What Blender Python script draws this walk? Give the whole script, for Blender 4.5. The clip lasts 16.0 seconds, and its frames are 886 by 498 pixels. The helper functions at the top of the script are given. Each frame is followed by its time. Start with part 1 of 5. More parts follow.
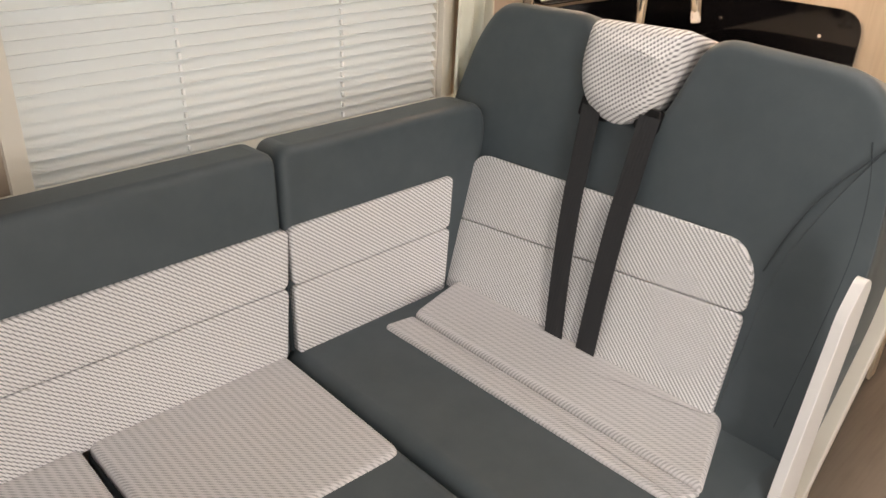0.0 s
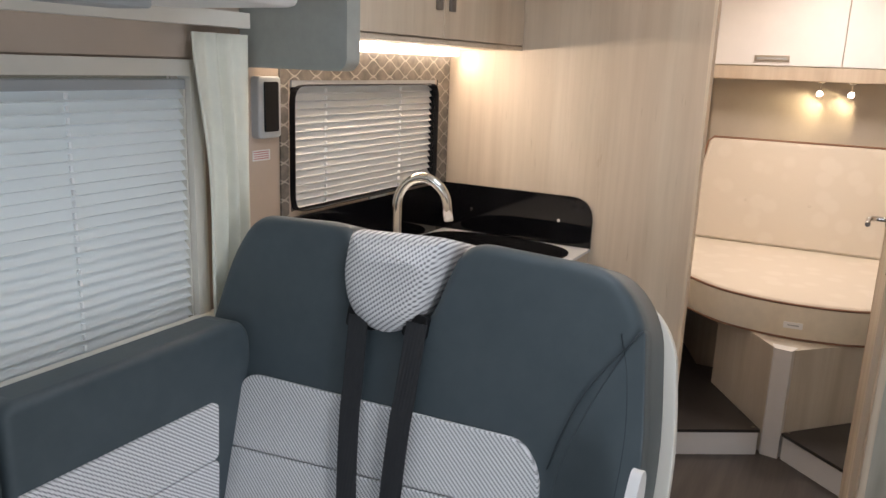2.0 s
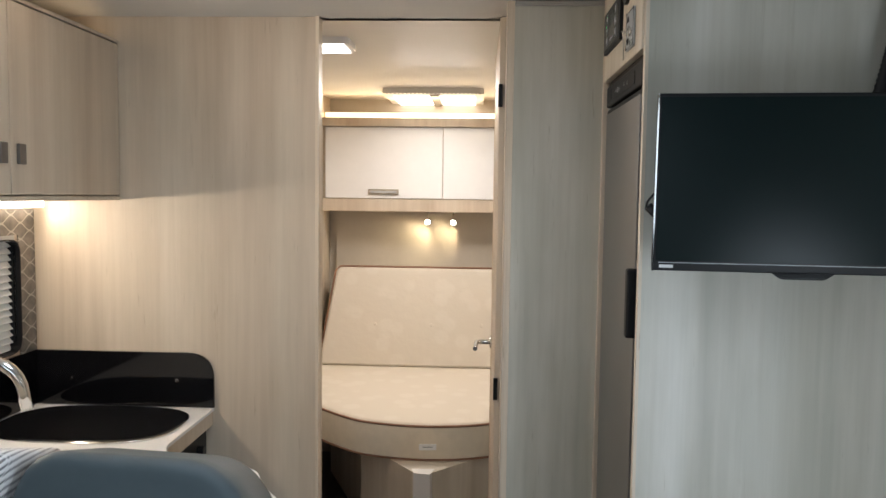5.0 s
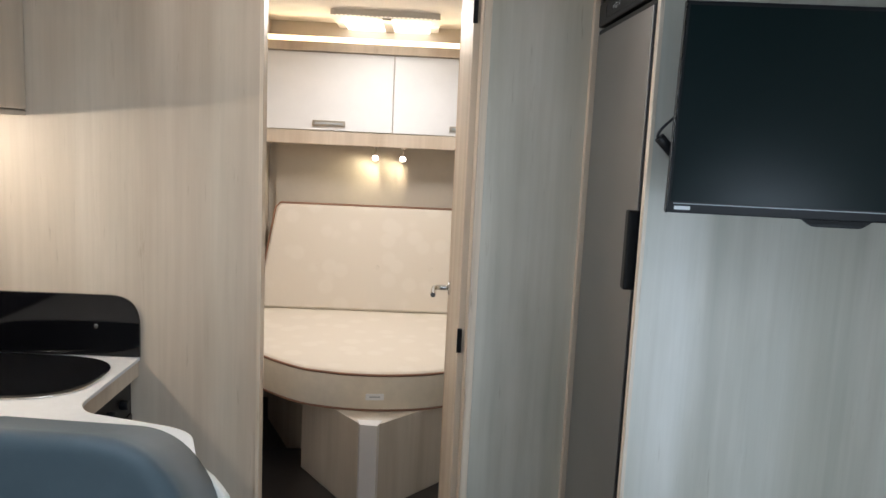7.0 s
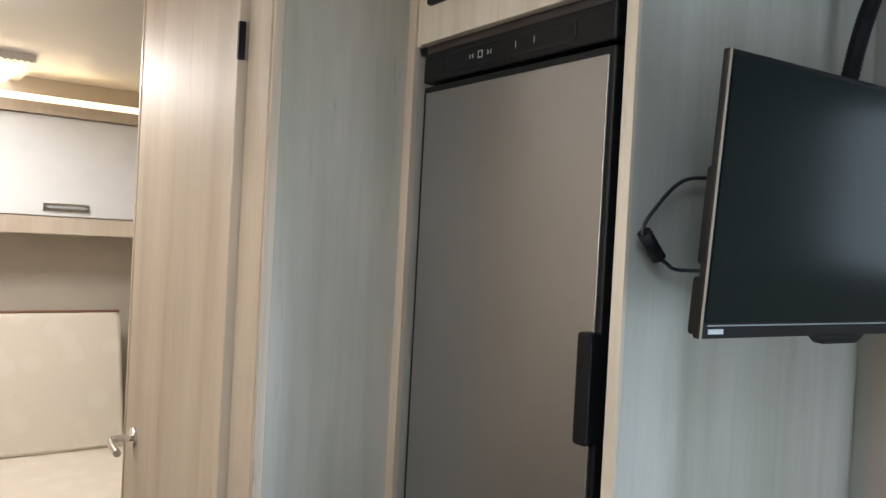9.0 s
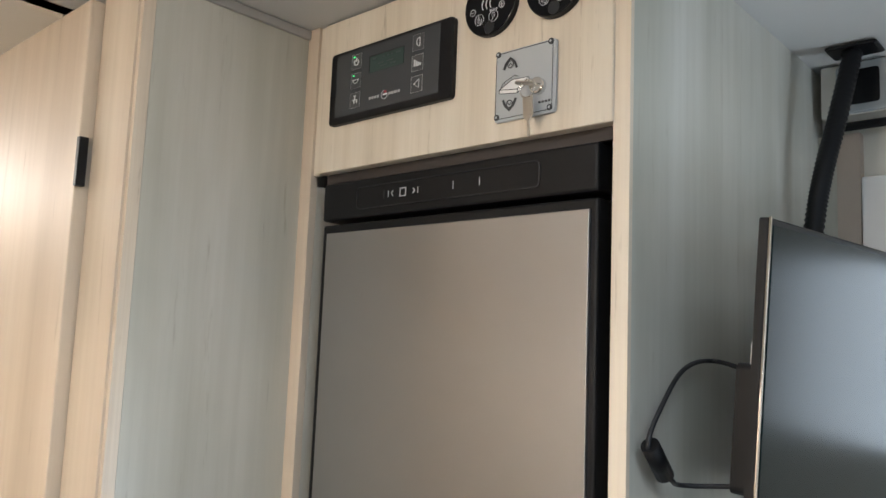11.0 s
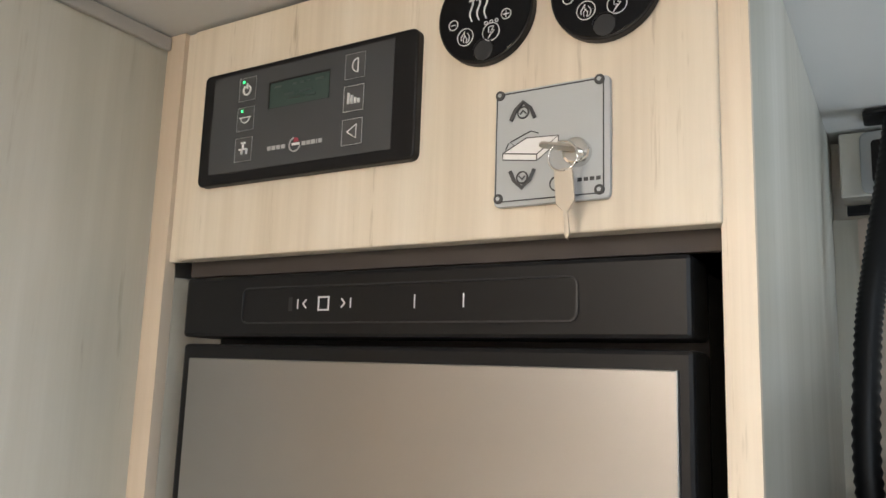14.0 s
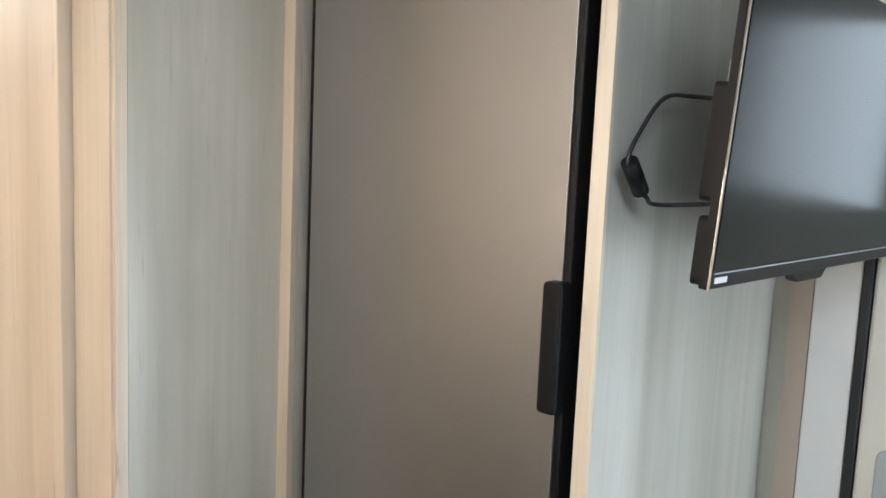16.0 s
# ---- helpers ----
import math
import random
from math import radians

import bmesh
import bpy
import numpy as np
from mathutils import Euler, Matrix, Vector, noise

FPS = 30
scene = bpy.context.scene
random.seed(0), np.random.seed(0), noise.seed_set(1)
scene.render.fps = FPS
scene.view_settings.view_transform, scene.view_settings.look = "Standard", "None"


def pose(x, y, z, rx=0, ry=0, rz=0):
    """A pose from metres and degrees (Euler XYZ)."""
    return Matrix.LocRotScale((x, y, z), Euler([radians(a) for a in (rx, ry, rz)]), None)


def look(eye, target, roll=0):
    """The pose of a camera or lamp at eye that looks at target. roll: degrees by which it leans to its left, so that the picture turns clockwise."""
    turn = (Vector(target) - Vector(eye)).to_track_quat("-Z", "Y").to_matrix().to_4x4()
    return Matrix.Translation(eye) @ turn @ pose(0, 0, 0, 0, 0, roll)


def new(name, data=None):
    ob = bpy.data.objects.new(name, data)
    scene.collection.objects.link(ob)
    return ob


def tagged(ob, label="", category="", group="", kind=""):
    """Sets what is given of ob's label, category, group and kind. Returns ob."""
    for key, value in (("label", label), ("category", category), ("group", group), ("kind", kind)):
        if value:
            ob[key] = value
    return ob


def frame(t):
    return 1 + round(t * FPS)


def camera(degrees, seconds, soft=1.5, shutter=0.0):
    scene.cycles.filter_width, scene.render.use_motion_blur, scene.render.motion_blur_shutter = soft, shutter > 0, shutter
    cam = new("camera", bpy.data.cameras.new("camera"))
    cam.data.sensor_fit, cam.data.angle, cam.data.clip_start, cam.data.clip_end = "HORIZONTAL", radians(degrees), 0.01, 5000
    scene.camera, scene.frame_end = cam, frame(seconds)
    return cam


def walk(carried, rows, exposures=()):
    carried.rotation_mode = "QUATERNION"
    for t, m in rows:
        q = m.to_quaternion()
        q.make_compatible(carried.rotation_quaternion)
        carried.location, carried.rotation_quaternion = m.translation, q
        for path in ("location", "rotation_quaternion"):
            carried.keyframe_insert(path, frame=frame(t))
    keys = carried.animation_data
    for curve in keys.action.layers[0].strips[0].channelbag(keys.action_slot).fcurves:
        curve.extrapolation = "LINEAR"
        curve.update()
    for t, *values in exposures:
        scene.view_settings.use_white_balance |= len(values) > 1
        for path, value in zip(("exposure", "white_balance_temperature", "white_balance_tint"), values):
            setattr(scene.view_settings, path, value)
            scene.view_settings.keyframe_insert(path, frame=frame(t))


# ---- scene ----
cam = camera(59.8, 16.0)
PATH = [
    (0, (0.059, -0.58, 1.407), (-1.273, 0.76, 0.443), 2.5),
    (0.5, (0.055, -0.579, 1.414), (-1.267, 0.862, 0.597), 3),
    (1, (0.05, -0.562, 1.428), (-1.204, 1.007, 0.748), 2.7),
    (1.5, (0.036, -0.527, 1.442), (-1.096, 1.172, 0.874), 2.4),
    (2, (0.023, -0.5, 1.457), (-0.957, 1.313, 0.961), 2.1),
    (2.5, (0.035, -0.455, 1.47), (-0.76, 1.46, 1.029), 1.5),
    (3, (0.042, -0.415, 1.474), (-0.538, 1.588, 1.089), 1.2),
    (3.5, (0.057, -0.394, 1.49), (-0.355, 1.663, 1.176), 1.2),
    (4, (0.059, -0.373, 1.514), (-0.205, 1.721, 1.311), 1.5),
    (4.2, (0.069, -0.372, 1.517), (-0.152, 1.731, 1.364), 1.4),
    (6.3, (0.066, -0.282, 1.549), (0.054, 1.832, 1.398), 1.1),
    (6.5, (0.042, -0.245, 1.537), (0.039, 1.865, 1.333), 1.5),
    (7, (-0.003, -0.142, 1.498), (0.076, 1.954, 1.195), 2.7),
    (7.5, (-0.015, 0.056, 1.457), (0.199, 2.137, 1.109), 3.7),
    (8, (-0.037, 0.27, 1.461), (0.355, 2.327, 1.136), 4.4),
    (8.5, (-0.166, 0.374, 1.48), (0.584, 2.348, 1.296), 5.1),
    (9, (-0.328, 0.504, 1.494), (0.909, 2.226, 1.468), 3),
    (9.2, (-0.346, 0.559, 1.497), (1.005, 2.193, 1.536), 2.7),
    (11.3, (-0.213, 0.811, 1.628), (1.357, 2.21, 1.898), 2),
    (11.5, (-0.178, 0.851, 1.648), (1.408, 2.226, 1.946), 1.8),
    (12, (-0.112, 0.948, 1.712), (1.525, 2.231, 2.122), 2.1),
    (12.5, (-0.069, 1.016, 1.757), (1.642, 2.181, 2.219), 1.5),
    (13, (-0.05, 1.042, 1.775), (1.715, 2.12, 2.241), 1.1),
    (13.5, (-0.054, 1.044, 1.771), (1.729, 2.105, 2.21), 1.1),
    (14, (-0.066, 1.045, 1.724), (1.725, 2.128, 2.062), 1.9),
    (14.5, (-0.096, 1.01, 1.666), (1.688, 2.141, 1.856), 2.5),
    (15, (-0.182, 0.904, 1.628), (1.516, 2.174, 1.65), 2.6),
    (15.5, (-0.272, 0.811, 1.576), (1.373, 2.138, 1.407), 2.7),
    (16, (-0.303, 0.751, 1.508), (1.312, 2.100, 1.266), 2.5),
]

EXPOSURES = [(0.0, 0.36, 8600, 25), (1.0, 0.16, 8700, 31), (1.5, 0.0, 7100, 18), (2.0, -0.17, 6700, 19), (3.3, -0.12, 6550, 14), (4.0, -0.30, 6500, 13), (7.5, -0.17, 5850, 11), (9.2, -0.05, 5850, 10), (11.5, 0.5, 6150, 12), (13.0, 0.72, 6250, 12), (13.7, 0.7, 6250, 12), (15.0, 0.48, 6200, 11), (16.0, 0.5, 6050, 11)]
walk(cam, [(t, look(eye, target, roll)) for t, eye, target, roll in PATH], EXPOSURES)

# ---- plan of the place ----
# The plan is drawn on two sheets, each with its own scale: the whole van, and the fridge housing with its controls.
VAN = Matrix.Translation((-0.005, 0.020, 0.0552)) @ Matrix.Diagonal((0.912, 0.9123, 0.9122, 1))
HOUSING = Matrix.Translation((-0.0032, -0.0597, -0.1649)) @ Matrix.Diagonal((1.06, 1.0346, 1.0441, 1))
SHEET = [VAN]


def nearer(k):
    """The van's sheet drawn k times as far from the doorway's viewpoint."""
    c = Vector((0.05, -0.29, 1.624))
    return VAN @ Matrix.Translation(c) @ Matrix.Scale(k, 4) @ Matrix.Translation(-c)


BEDROOM, MATTRESS = nearer(0.918), nearer(1.0275)
F = -0.06          # living floor
CEIL = 2.152
BCEIL = 2.21       # bedroom ceiling
XL, XR = -1.33, 1.06
YF, YB = -2.3, 4.87
KY = 1.94          # galley bulkhead
WT = 0.935         # worktop top
CH = 2.0905        # ceiling on the housing sheet
FH = 0.158         # floor on the housing sheet

# ---- world and lights ----
world = bpy.data.worlds.new("world")
scene.world = world
world.use_nodes = True
wn = world.node_tree.nodes
sky = wn.new("ShaderNodeTexSky")
sky.sky_type, sky.sun_disc = "NISHITA", False
sky.sun_elevation, sky.sun_rotation = radians(48), radians(200)
wn["Background"].inputs[1].default_value = 0.05
world.node_tree.links.new(sky.outputs[0], wn["Background"].inputs[0])
sun = new("sun", bpy.data.lights.new("sun", "SUN"))
sun.data.energy, sun.data.angle, sun.data.color = 1.2, radians(12), (1, 0.96, 0.9)
sun.matrix_world = look((0, -6, 7), (0, 0, 0))


def area(name, eye, target, sx, sy, watts, colour, sheet=None):
    sheet = sheet or SHEET[0]
    ob = new(name, bpy.data.lights.new(name, "AREA"))
    ob.data.shape, ob.data.size, ob.data.size_y, ob.data.energy, ob.data.color = "RECTANGLE", 0.912 * sx, 0.912 * sy, watts, colour
    ob.matrix_world = look(sheet @ Vector(eye), sheet @ Vector(target))
    return ob


DAY = (0.80, 0.92, 1.0)
WARM = (1.0, 0.82, 0.62)
area("windscreen_daylight", (-0.2, YF + 0.03, 1.35), (-0.2, 0, 1.3), 1.7, 0.75, 7, (0.72, 0.88, 1.0))
area("entrance_daylight", (XR - 0.045, -0.25, 0.86), (-0.1, 0.50, 0.95), 0.60, 0.80, 17, DAY)
area("entrance_door_window_daylight", (1.005, 0.87, 1.68), (0.3, 0.93, 1.60), 0.22, 0.28, 0.35, DAY)
area("rooflight_daylight", (-0.30, 0.60, CEIL - 0.03), (-0.30, 0.60, 0), 0.55, 0.45, 5, DAY)
area("side_window_daylight", (XL - 0.12, 0.18, 1.22), (0, 0.18, 1.22), 0.95, 0.5, 2.6, (0.58, 0.82, 1.0))
area("galley_window_daylight", (XL - 0.12, 1.45, 1.3), (0, 1.45, 1.3), 0.75, 0.32, 0.5, DAY)
area("bedroom_rooflight_lamp", (-0.16, 3.60, BCEIL - 0.06), (-0.16, 3.25, 0), 0.4, 0.3, 14, (1.0, 0.92, 0.82))
area("bedroom_front_light", (-0.45, 2.6, BCEIL - 0.04), (-0.45, 2.75, 0), 0.35, 0.35, 4, (1.0, 0.91, 0.78))
area("galley_strip_light", (-1.280, 1.44, 1.565), (-1.02, 1.44, 1.40), 0.95, 0.025, 3.6, (1.0, 0.86, 0.68))
area("ceiling_strip_light", (-1.02, 1.30, 2.10), (-0.6, 1.3, 2.4), 0.04, 1.1, 4, WARM)
# fill lamp added to brighten the facia over the fridge
area("facia_fill_spot", (-0.55, 1.38, CEIL - 0.02), (0.30, 1.42, 1.6), 0.08, 0.08, 2.2, (1.0, 0.88, 0.72))


# ---- materials ----
def material(name, colour=(0.5, 0.5, 0.5), rough=0.5, metal=0.0, **more):
    m = bpy.data.materials.new(name)
    m.use_nodes = True
    b = m.node_tree.nodes["Principled BSDF"]
    b.inputs["Base Color"].default_value = (*colour, 1)
    b.inputs["Roughness"].default_value = rough
    b.inputs["Metallic"].default_value = metal
    for key, value in more.items():
        b.inputs[key.replace("_", " ")].default_value = value
    return m


def node(m, kind, **inputs):
    n = m.node_tree.nodes.new(kind)
    for key, value in inputs.items():
        n.inputs[key.replace("_", " ")].default_value = value
    return n


def link(m, a, b):
    m.node_tree.links.new(a, b)


def where(m, scale=(1, 1, 1), turn=(0, 0, 0)):
    g = node(m, "ShaderNodeNewGeometry")
    p = node(m, "ShaderNodeMapping", Scale=scale, Rotation=turn)
    link(m, g.outputs["Position"], p.inputs["Vector"])
    return p.outputs["Vector"]


def ramp(m, fac, stops):
    r = node(m, "ShaderNodeValToRGB")
    e = r.color_ramp.elements
    while len(e) < len(stops):
        e.new(0.5)
    for el, (pos, col) in zip(e, stops):
        el.position, el.color = pos, (*col, 1)
    link(m, fac, r.inputs[0])
    return r.outputs[0]


def bump(m, height, strength, distance=0.001):
    n = node(m, "ShaderNodeBump", Strength=strength, Distance=distance)
    link(m, height, n.inputs["Height"])
    link(m, n.outputs[0], m.node_tree.nodes["Principled BSDF"].inputs["Normal"])


def mix(m, fac, a, b, how="MIX"):
    n = m.node_tree.nodes.new("ShaderNodeMix")
    n.data_type, n.blend_type = "RGBA", how
    for value, slot in ((fac, n.inputs[0]), (a, n.inputs[6]), (b, n.inputs[7])):
        if isinstance(value, (int, float)):
            slot.default_value = value
        elif isinstance(value, tuple):
            slot.default_value = (*value, 1)
        else:
            link(m, value, slot)
    return n.outputs[2]


def maths(m, op, a, b=None):
    n = m.node_tree.nodes.new("ShaderNodeMath")
    n.operation = op
    for value, slot in ((a, n.inputs[0]), (b, n.inputs[1])):
        if value is None:
            continue
        if isinstance(value, (int, float)):
            slot.default_value = value
        else:
            link(m, value, slot)
    return n.outputs[0]


def noise_of(m, vec, scale, detail=4, rough=0.6):
    n = node(m, "ShaderNodeTexNoise", Scale=scale, Detail=detail, Roughness=rough)
    link(m, vec, n.inputs["Vector"])
    return n.outputs["Fac"]


def wood(name, dark, mid, light, rough=0.5, grain=(13, 13, 0.8), fleck=0.35, patches=0.6, cracks=0.5):
    m = material(name, mid, rough)
    base = m.node_tree.nodes["Principled BSDF"]
    broad = ramp(m, noise_of(m, where(m, grain), 0.75, 3, 0.55), [(0.3, dark), (0.5, mid), (0.72, light)])
    fine = ramp(m, noise_of(m, where(m, tuple(7 * g if g > 2 else 3.0 * g for g in grain)), 1.0, 6, 0.7), [(0.25, (0.90, 0.89, 0.87)), (0.6, (1, 1, 1))])
    c = mix(m, 0.75, broad, fine, "MULTIPLY")
    streak = ramp(m, noise_of(m, where(m, tuple(2.2 * g if g > 2 else 2.4 * g for g in grain)), 1.0, 5, 0.75), [(0.28, (0.62, 0.56, 0.48)), (0.38, (1, 1, 1))])
    c = mix(m, fleck, c, streak, "MULTIPLY")
    patch = ramp(m, noise_of(m, where(m, (6, 6, 1.5)), 1.0, 4, 0.6), [(0.36, (0.84, 0.85, 0.83)), (0.60, (1, 1, 1))])
    c = mix(m, patches, c, patch, "MULTIPLY")
    crack = ramp(m, noise_of(m, where(m, (70, 70, 7)), 1.0, 4, 0.6), [(0.25, (0.62, 0.58, 0.52)), (0.34, (1, 1, 1))])
    c = mix(m, cracks, c, crack, "MULTIPLY")
    link(m, c, base.inputs["Base Color"])
    bump(m, noise_of(m, where(m, tuple(8 * g if g > 2 else g for g in grain)), 1.0, 4), 0.12)
    return m


WOOD = wood("pale_wood", (0.52, 0.42, 0.32), (0.62, 0.52, 0.41), (0.68, 0.59, 0.48))
WOODG = wood("grey_wood", (0.43, 0.41, 0.34), (0.575, 0.545, 0.47), (0.68, 0.65, 0.585), 0.38, (13, 13, 0.8), 0.35, 1.0, 0.5)
WOODT = wood("trim_wood", (0.62, 0.51, 0.39), (0.72, 0.61, 0.48), (0.78, 0.68, 0.55), 0.4, (60, 60, 2), 0.7, 0.3, 1.0)


# pale wood lightened, so the colour carries the strong light on the facia
WOODF = wood("lit_facia_wood", (0.62, 0.53, 0.42), (0.73, 0.64, 0.52), (0.78, 0.70, 0.59), 0.42, (30, 30, 1.6), 0.55, 0.5, 0.9)
WOODP = wood("limed_wood", (0.60, 0.54, 0.46), (0.68, 0.62, 0.54), (0.74, 0.69, 0.61), 0.42)


def plain(name, colour, rough, vary=0.06, scale=9.0, relief=0.0, **more):
    m = material(name, colour, rough, **more)
    base = m.node_tree.nodes["Principled BSDF"]
    lo, hi = tuple(c * (1 - vary) for c in colour), tuple(min(1, c * (1 + vary)) for c in colour)
    link(m, ramp(m, noise_of(m, where(m), scale), [(0.3, lo), (0.7, hi)]), base.inputs["Base Color"])
    if relief:
        bump(m, noise_of(m, where(m), 900), relief)
    return m


WHITE = plain("white_laminate", (0.80, 0.79, 0.78), 0.3, 0.02)
CREAM = plain("cream_plastic", (0.74, 0.70, 0.62), 0.4, 0.02)
WORKTOP = plain("white_worktop", (0.80, 0.80, 0.80), 0.35, 0.03, 60)
CEILM = plain("ceiling_lining", (0.62, 0.61, 0.59), 0.6, 0.02, 3, 0.2)
# ceiling grey darkened to hold the shadow on the cover strip
COVEM = plain("shaded_cover_strip", (0.36, 0.34, 0.31), 0.6, 0.03)
CEILB = plain("bedroom_ceiling_lining", (0.80, 0.77, 0.72), 0.5, 0.02, 3, 0.2)
GREYTEX = plain("grey_textile_panel", (0.33, 0.34, 0.31), 0.9, 0.05, 30, 0.5)
BEIGE = plain("beige_wall_panel", (0.52, 0.42, 0.34), 0.6, 0.03, 8)
HEADM = plain("taupe_headboard_wall", (0.48, 0.43, 0.36), 0.6, 0.04, 12)
BLACK = material("black_glass", (0.004, 0.004, 0.005), 0.06, Specular_IOR_Level=0.35)
BLACKP = plain("black_plastic", (0.006, 0.006, 0.007), 0.42, 0.1, Specular_IOR_Level=0.25)
BLACKR = plain("black_cable", (0.012, 0.012, 0.014), 0.5, 0.1)
SINKM = material("black_enamel", (0.008, 0.008, 0.009), 0.12)
CHROME = material("chrome", (0.75, 0.74, 0.72), 0.10, 1.0)
NICKEL = material("brushed_nickel", (0.52, 0.48, 0.42), 0.28, 1.0)
HANDLEM = material("dark_nickel", (0.20, 0.18, 0.16), 0.5, 0.6)
GREYMET = plain("grey_plate", (0.42, 0.44, 0.45), 0.35, 0.02)
# near-black colour that stands for the shade in an open gap
DARKLINE = material("painted_gap_shade", (0.05, 0.04, 0.035), 0.7)
MARK = material("white_print", (0.75, 0.75, 0.75), 0.5)
# brightest white: painted daylight in the blinds' cord holes, and the mattress label
BRIGHTM = material("bright_white", (0.95, 0.95, 0.94), 0.5)
MARKD = material("dark_print", (0.05, 0.05, 0.05), 0.5)
GREEN = material("green_indicator", (0.02, 0.5, 0.1), 0.4, Emission_Color=(0.05, 1, 0.25, 1), Emission_Strength=2.0)
LCD = material("lcd_glass", (0.040, 0.065, 0.058), 0.25)
LCDK = material("lcd_segments", (0.022, 0.036, 0.032), 0.3)
KEYM = material("grey_key_film", (0.06, 0.062, 0.065), 0.35)
MARKG = material("grey_print", (0.40, 0.40, 0.41), 0.5)
NOTCHM = material("dark_grey_gloss", (0.022, 0.023, 0.025), 0.3)
DIALM = material("deep_black_glass", (0.004, 0.004, 0.005), 0.12, Specular_IOR_Level=0.25)
SCREEN = material("dark_screen", (0.003, 0.009, 0.009), 0.25, Specular_IOR_Level=0.18)
PANELG = material("grey_panel_glass", (0.055, 0.058, 0.062), 0.22)
PIPING = plain("brown_piping", (0.30, 0.16, 0.10), 0.7, 0.1)
CURTAIN = plain("cream_curtain", (0.76, 0.76, 0.66), 0.9, 0.05, 20, 0.4)
GLOW = material("led_strip", (1, 1, 1), 0.5, Emission_Color=(1, 0.86, 0.66, 1), Emission_Strength=9.0)
GLOWC = material("led_strip_warm", (1, 1, 1), 0.5, Emission_Color=(1, 0.74, 0.42, 1), Emission_Strength=2.2)
GLOWV = material("rooflight_diffuser", (1, 1, 1), 0.5, Emission_Color=(1, 0.94, 0.82, 1), Emission_Strength=4.0)
GLASS = material("window_glass", (0.9, 0.95, 0.95), 0.02, Transmission_Weight=1.0)
OUTER = plain("outer_skin", (0.75, 0.75, 0.75), 0.4, 0.02)


def dark_fabric():
    m = material("slate_upholstery", (0.061, 0.082, 0.093), 0.55)
    b = m.node_tree.nodes["Principled BSDF"]
    link(m, ramp(m, noise_of(m, where(m), 14, 5), [(0.3, (0.053, 0.073, 0.083)), (0.7, (0.067, 0.089, 0.100))]), b.inputs["Base Color"])
    b.inputs["Sheen Weight"].default_value = 0.05
    bump(m, noise_of(m, where(m), 700, 3), 0.25)
    return m


DARK = dark_fabric()
def weave_plane(name, ax, ay, az, pitch=0.0062, dark=(0.25, 0.255, 0.265), light=(0.86, 0.85, 0.86)):
    m = material(name, light, 0.85)
    b = m.node_tree.nodes["Principled BSDF"]
    x = node(m, "ShaderNodeSeparateXYZ")
    link(m, where(m), x.inputs[0])

    def wave(ax, ay, az, p):
        t = maths(m, "ADD", maths(m, "ADD", maths(m, "MULTIPLY", x.outputs[0], ax), maths(m, "MULTIPLY", x.outputs[1], ay)), maths(m, "MULTIPLY", x.outputs[2], az))
        t = maths(m, "ADD", maths(m, "MULTIPLY", t, 2 * math.pi / p), maths(m, "MULTIPLY", noise_of(m, where(m), 50, 2), 1.2))
        return maths(m, "SINE", t)

    s = maths(m, "ADD", maths(m, "MULTIPLY", wave(ax, ay, az, pitch), 0.32), maths(m, "MULTIPLY", wave(-az, ay * 0.4 + az, ax + ay, pitch * 0.7), 0.20))
    s = maths(m, "ADD", s, 0.5)
    link(m, ramp(m, s, [(0.15, dark), (0.55, light)]), b.inputs["Base Color"])
    bump(m, s, 0.5, 0.0012)
    return m


TW_BACK = weave_plane("twill_backrest", 0.62, 0.0, 0.78)
TW_SIDE = weave_plane("twill_side", 0.0, 0.62, 0.78)
TW_SEAT = weave_plane("twill_seat", 0.72, -0.69, 0.0, 0.0052, (0.42, 0.42, 0.425), (0.68, 0.66, 0.67))
TW_HEAD = weave_plane("twill_headrest", -0.62, 0.0, 0.78, 0.008, (0.20, 0.20, 0.21), (0.80, 0.79, 0.79))


def belt_material():
    m = material("black_webbing", (0.02, 0.021, 0.024), 0.6)
    x = node(m, "ShaderNodeSeparateXYZ")
    link(m, where(m), x.inputs[0])
    s = maths(m, "SINE", maths(m, "MULTIPLY", x.outputs[0], 900))
    bump(m, s, 0.4, 0.0006)
    return m


BELT = belt_material()
SEAM = plain("dark_thread", (0.035, 0.048, 0.056), 0.8, 0.1)


def floor_material():
    m = material("dark_plank_vinyl", (0.09, 0.075, 0.065), 0.38)
    b = m.node_tree.nodes["Principled BSDF"]
    c = ramp(m, noise_of(m, where(m, (30, 2, 1)), 1, 5, 0.65), [(0.3, (0.040, 0.034, 0.031)), (0.7, (0.085, 0.073, 0.066))])
    link(m, c, b.inputs["Base Color"])
    bump(m, noise_of(m, where(m, (120, 6, 1)), 1, 4), 0.15)
    return m


FLOORM = floor_material()
MATM = plain("dark_step_board", (0.030, 0.027, 0.026), 0.35, 0.15, 30)


def mattress_material():
    m = material("quilted_ticking", (0.72, 0.65, 0.55), 0.8)
    b = m.node_tree.nodes["Principled BSDF"]
    v = node(m, "ShaderNodeTexVoronoi", Scale=9.0)
    link(m, where(m), v.inputs["Vector"])
    f = ramp(m, v.outputs["Distance"], [(0.28, (0.76, 0.70, 0.61)), (0.42, (0.66, 0.59, 0.49))])
    c = mix(m, 0.30, (0.73, 0.66, 0.56), f)
    link(m, c, b.inputs["Base Color"])
    bump(m, noise_of(m, where(m), 22, 3), 0.35, 0.004)
    return m


TICK = mattress_material()
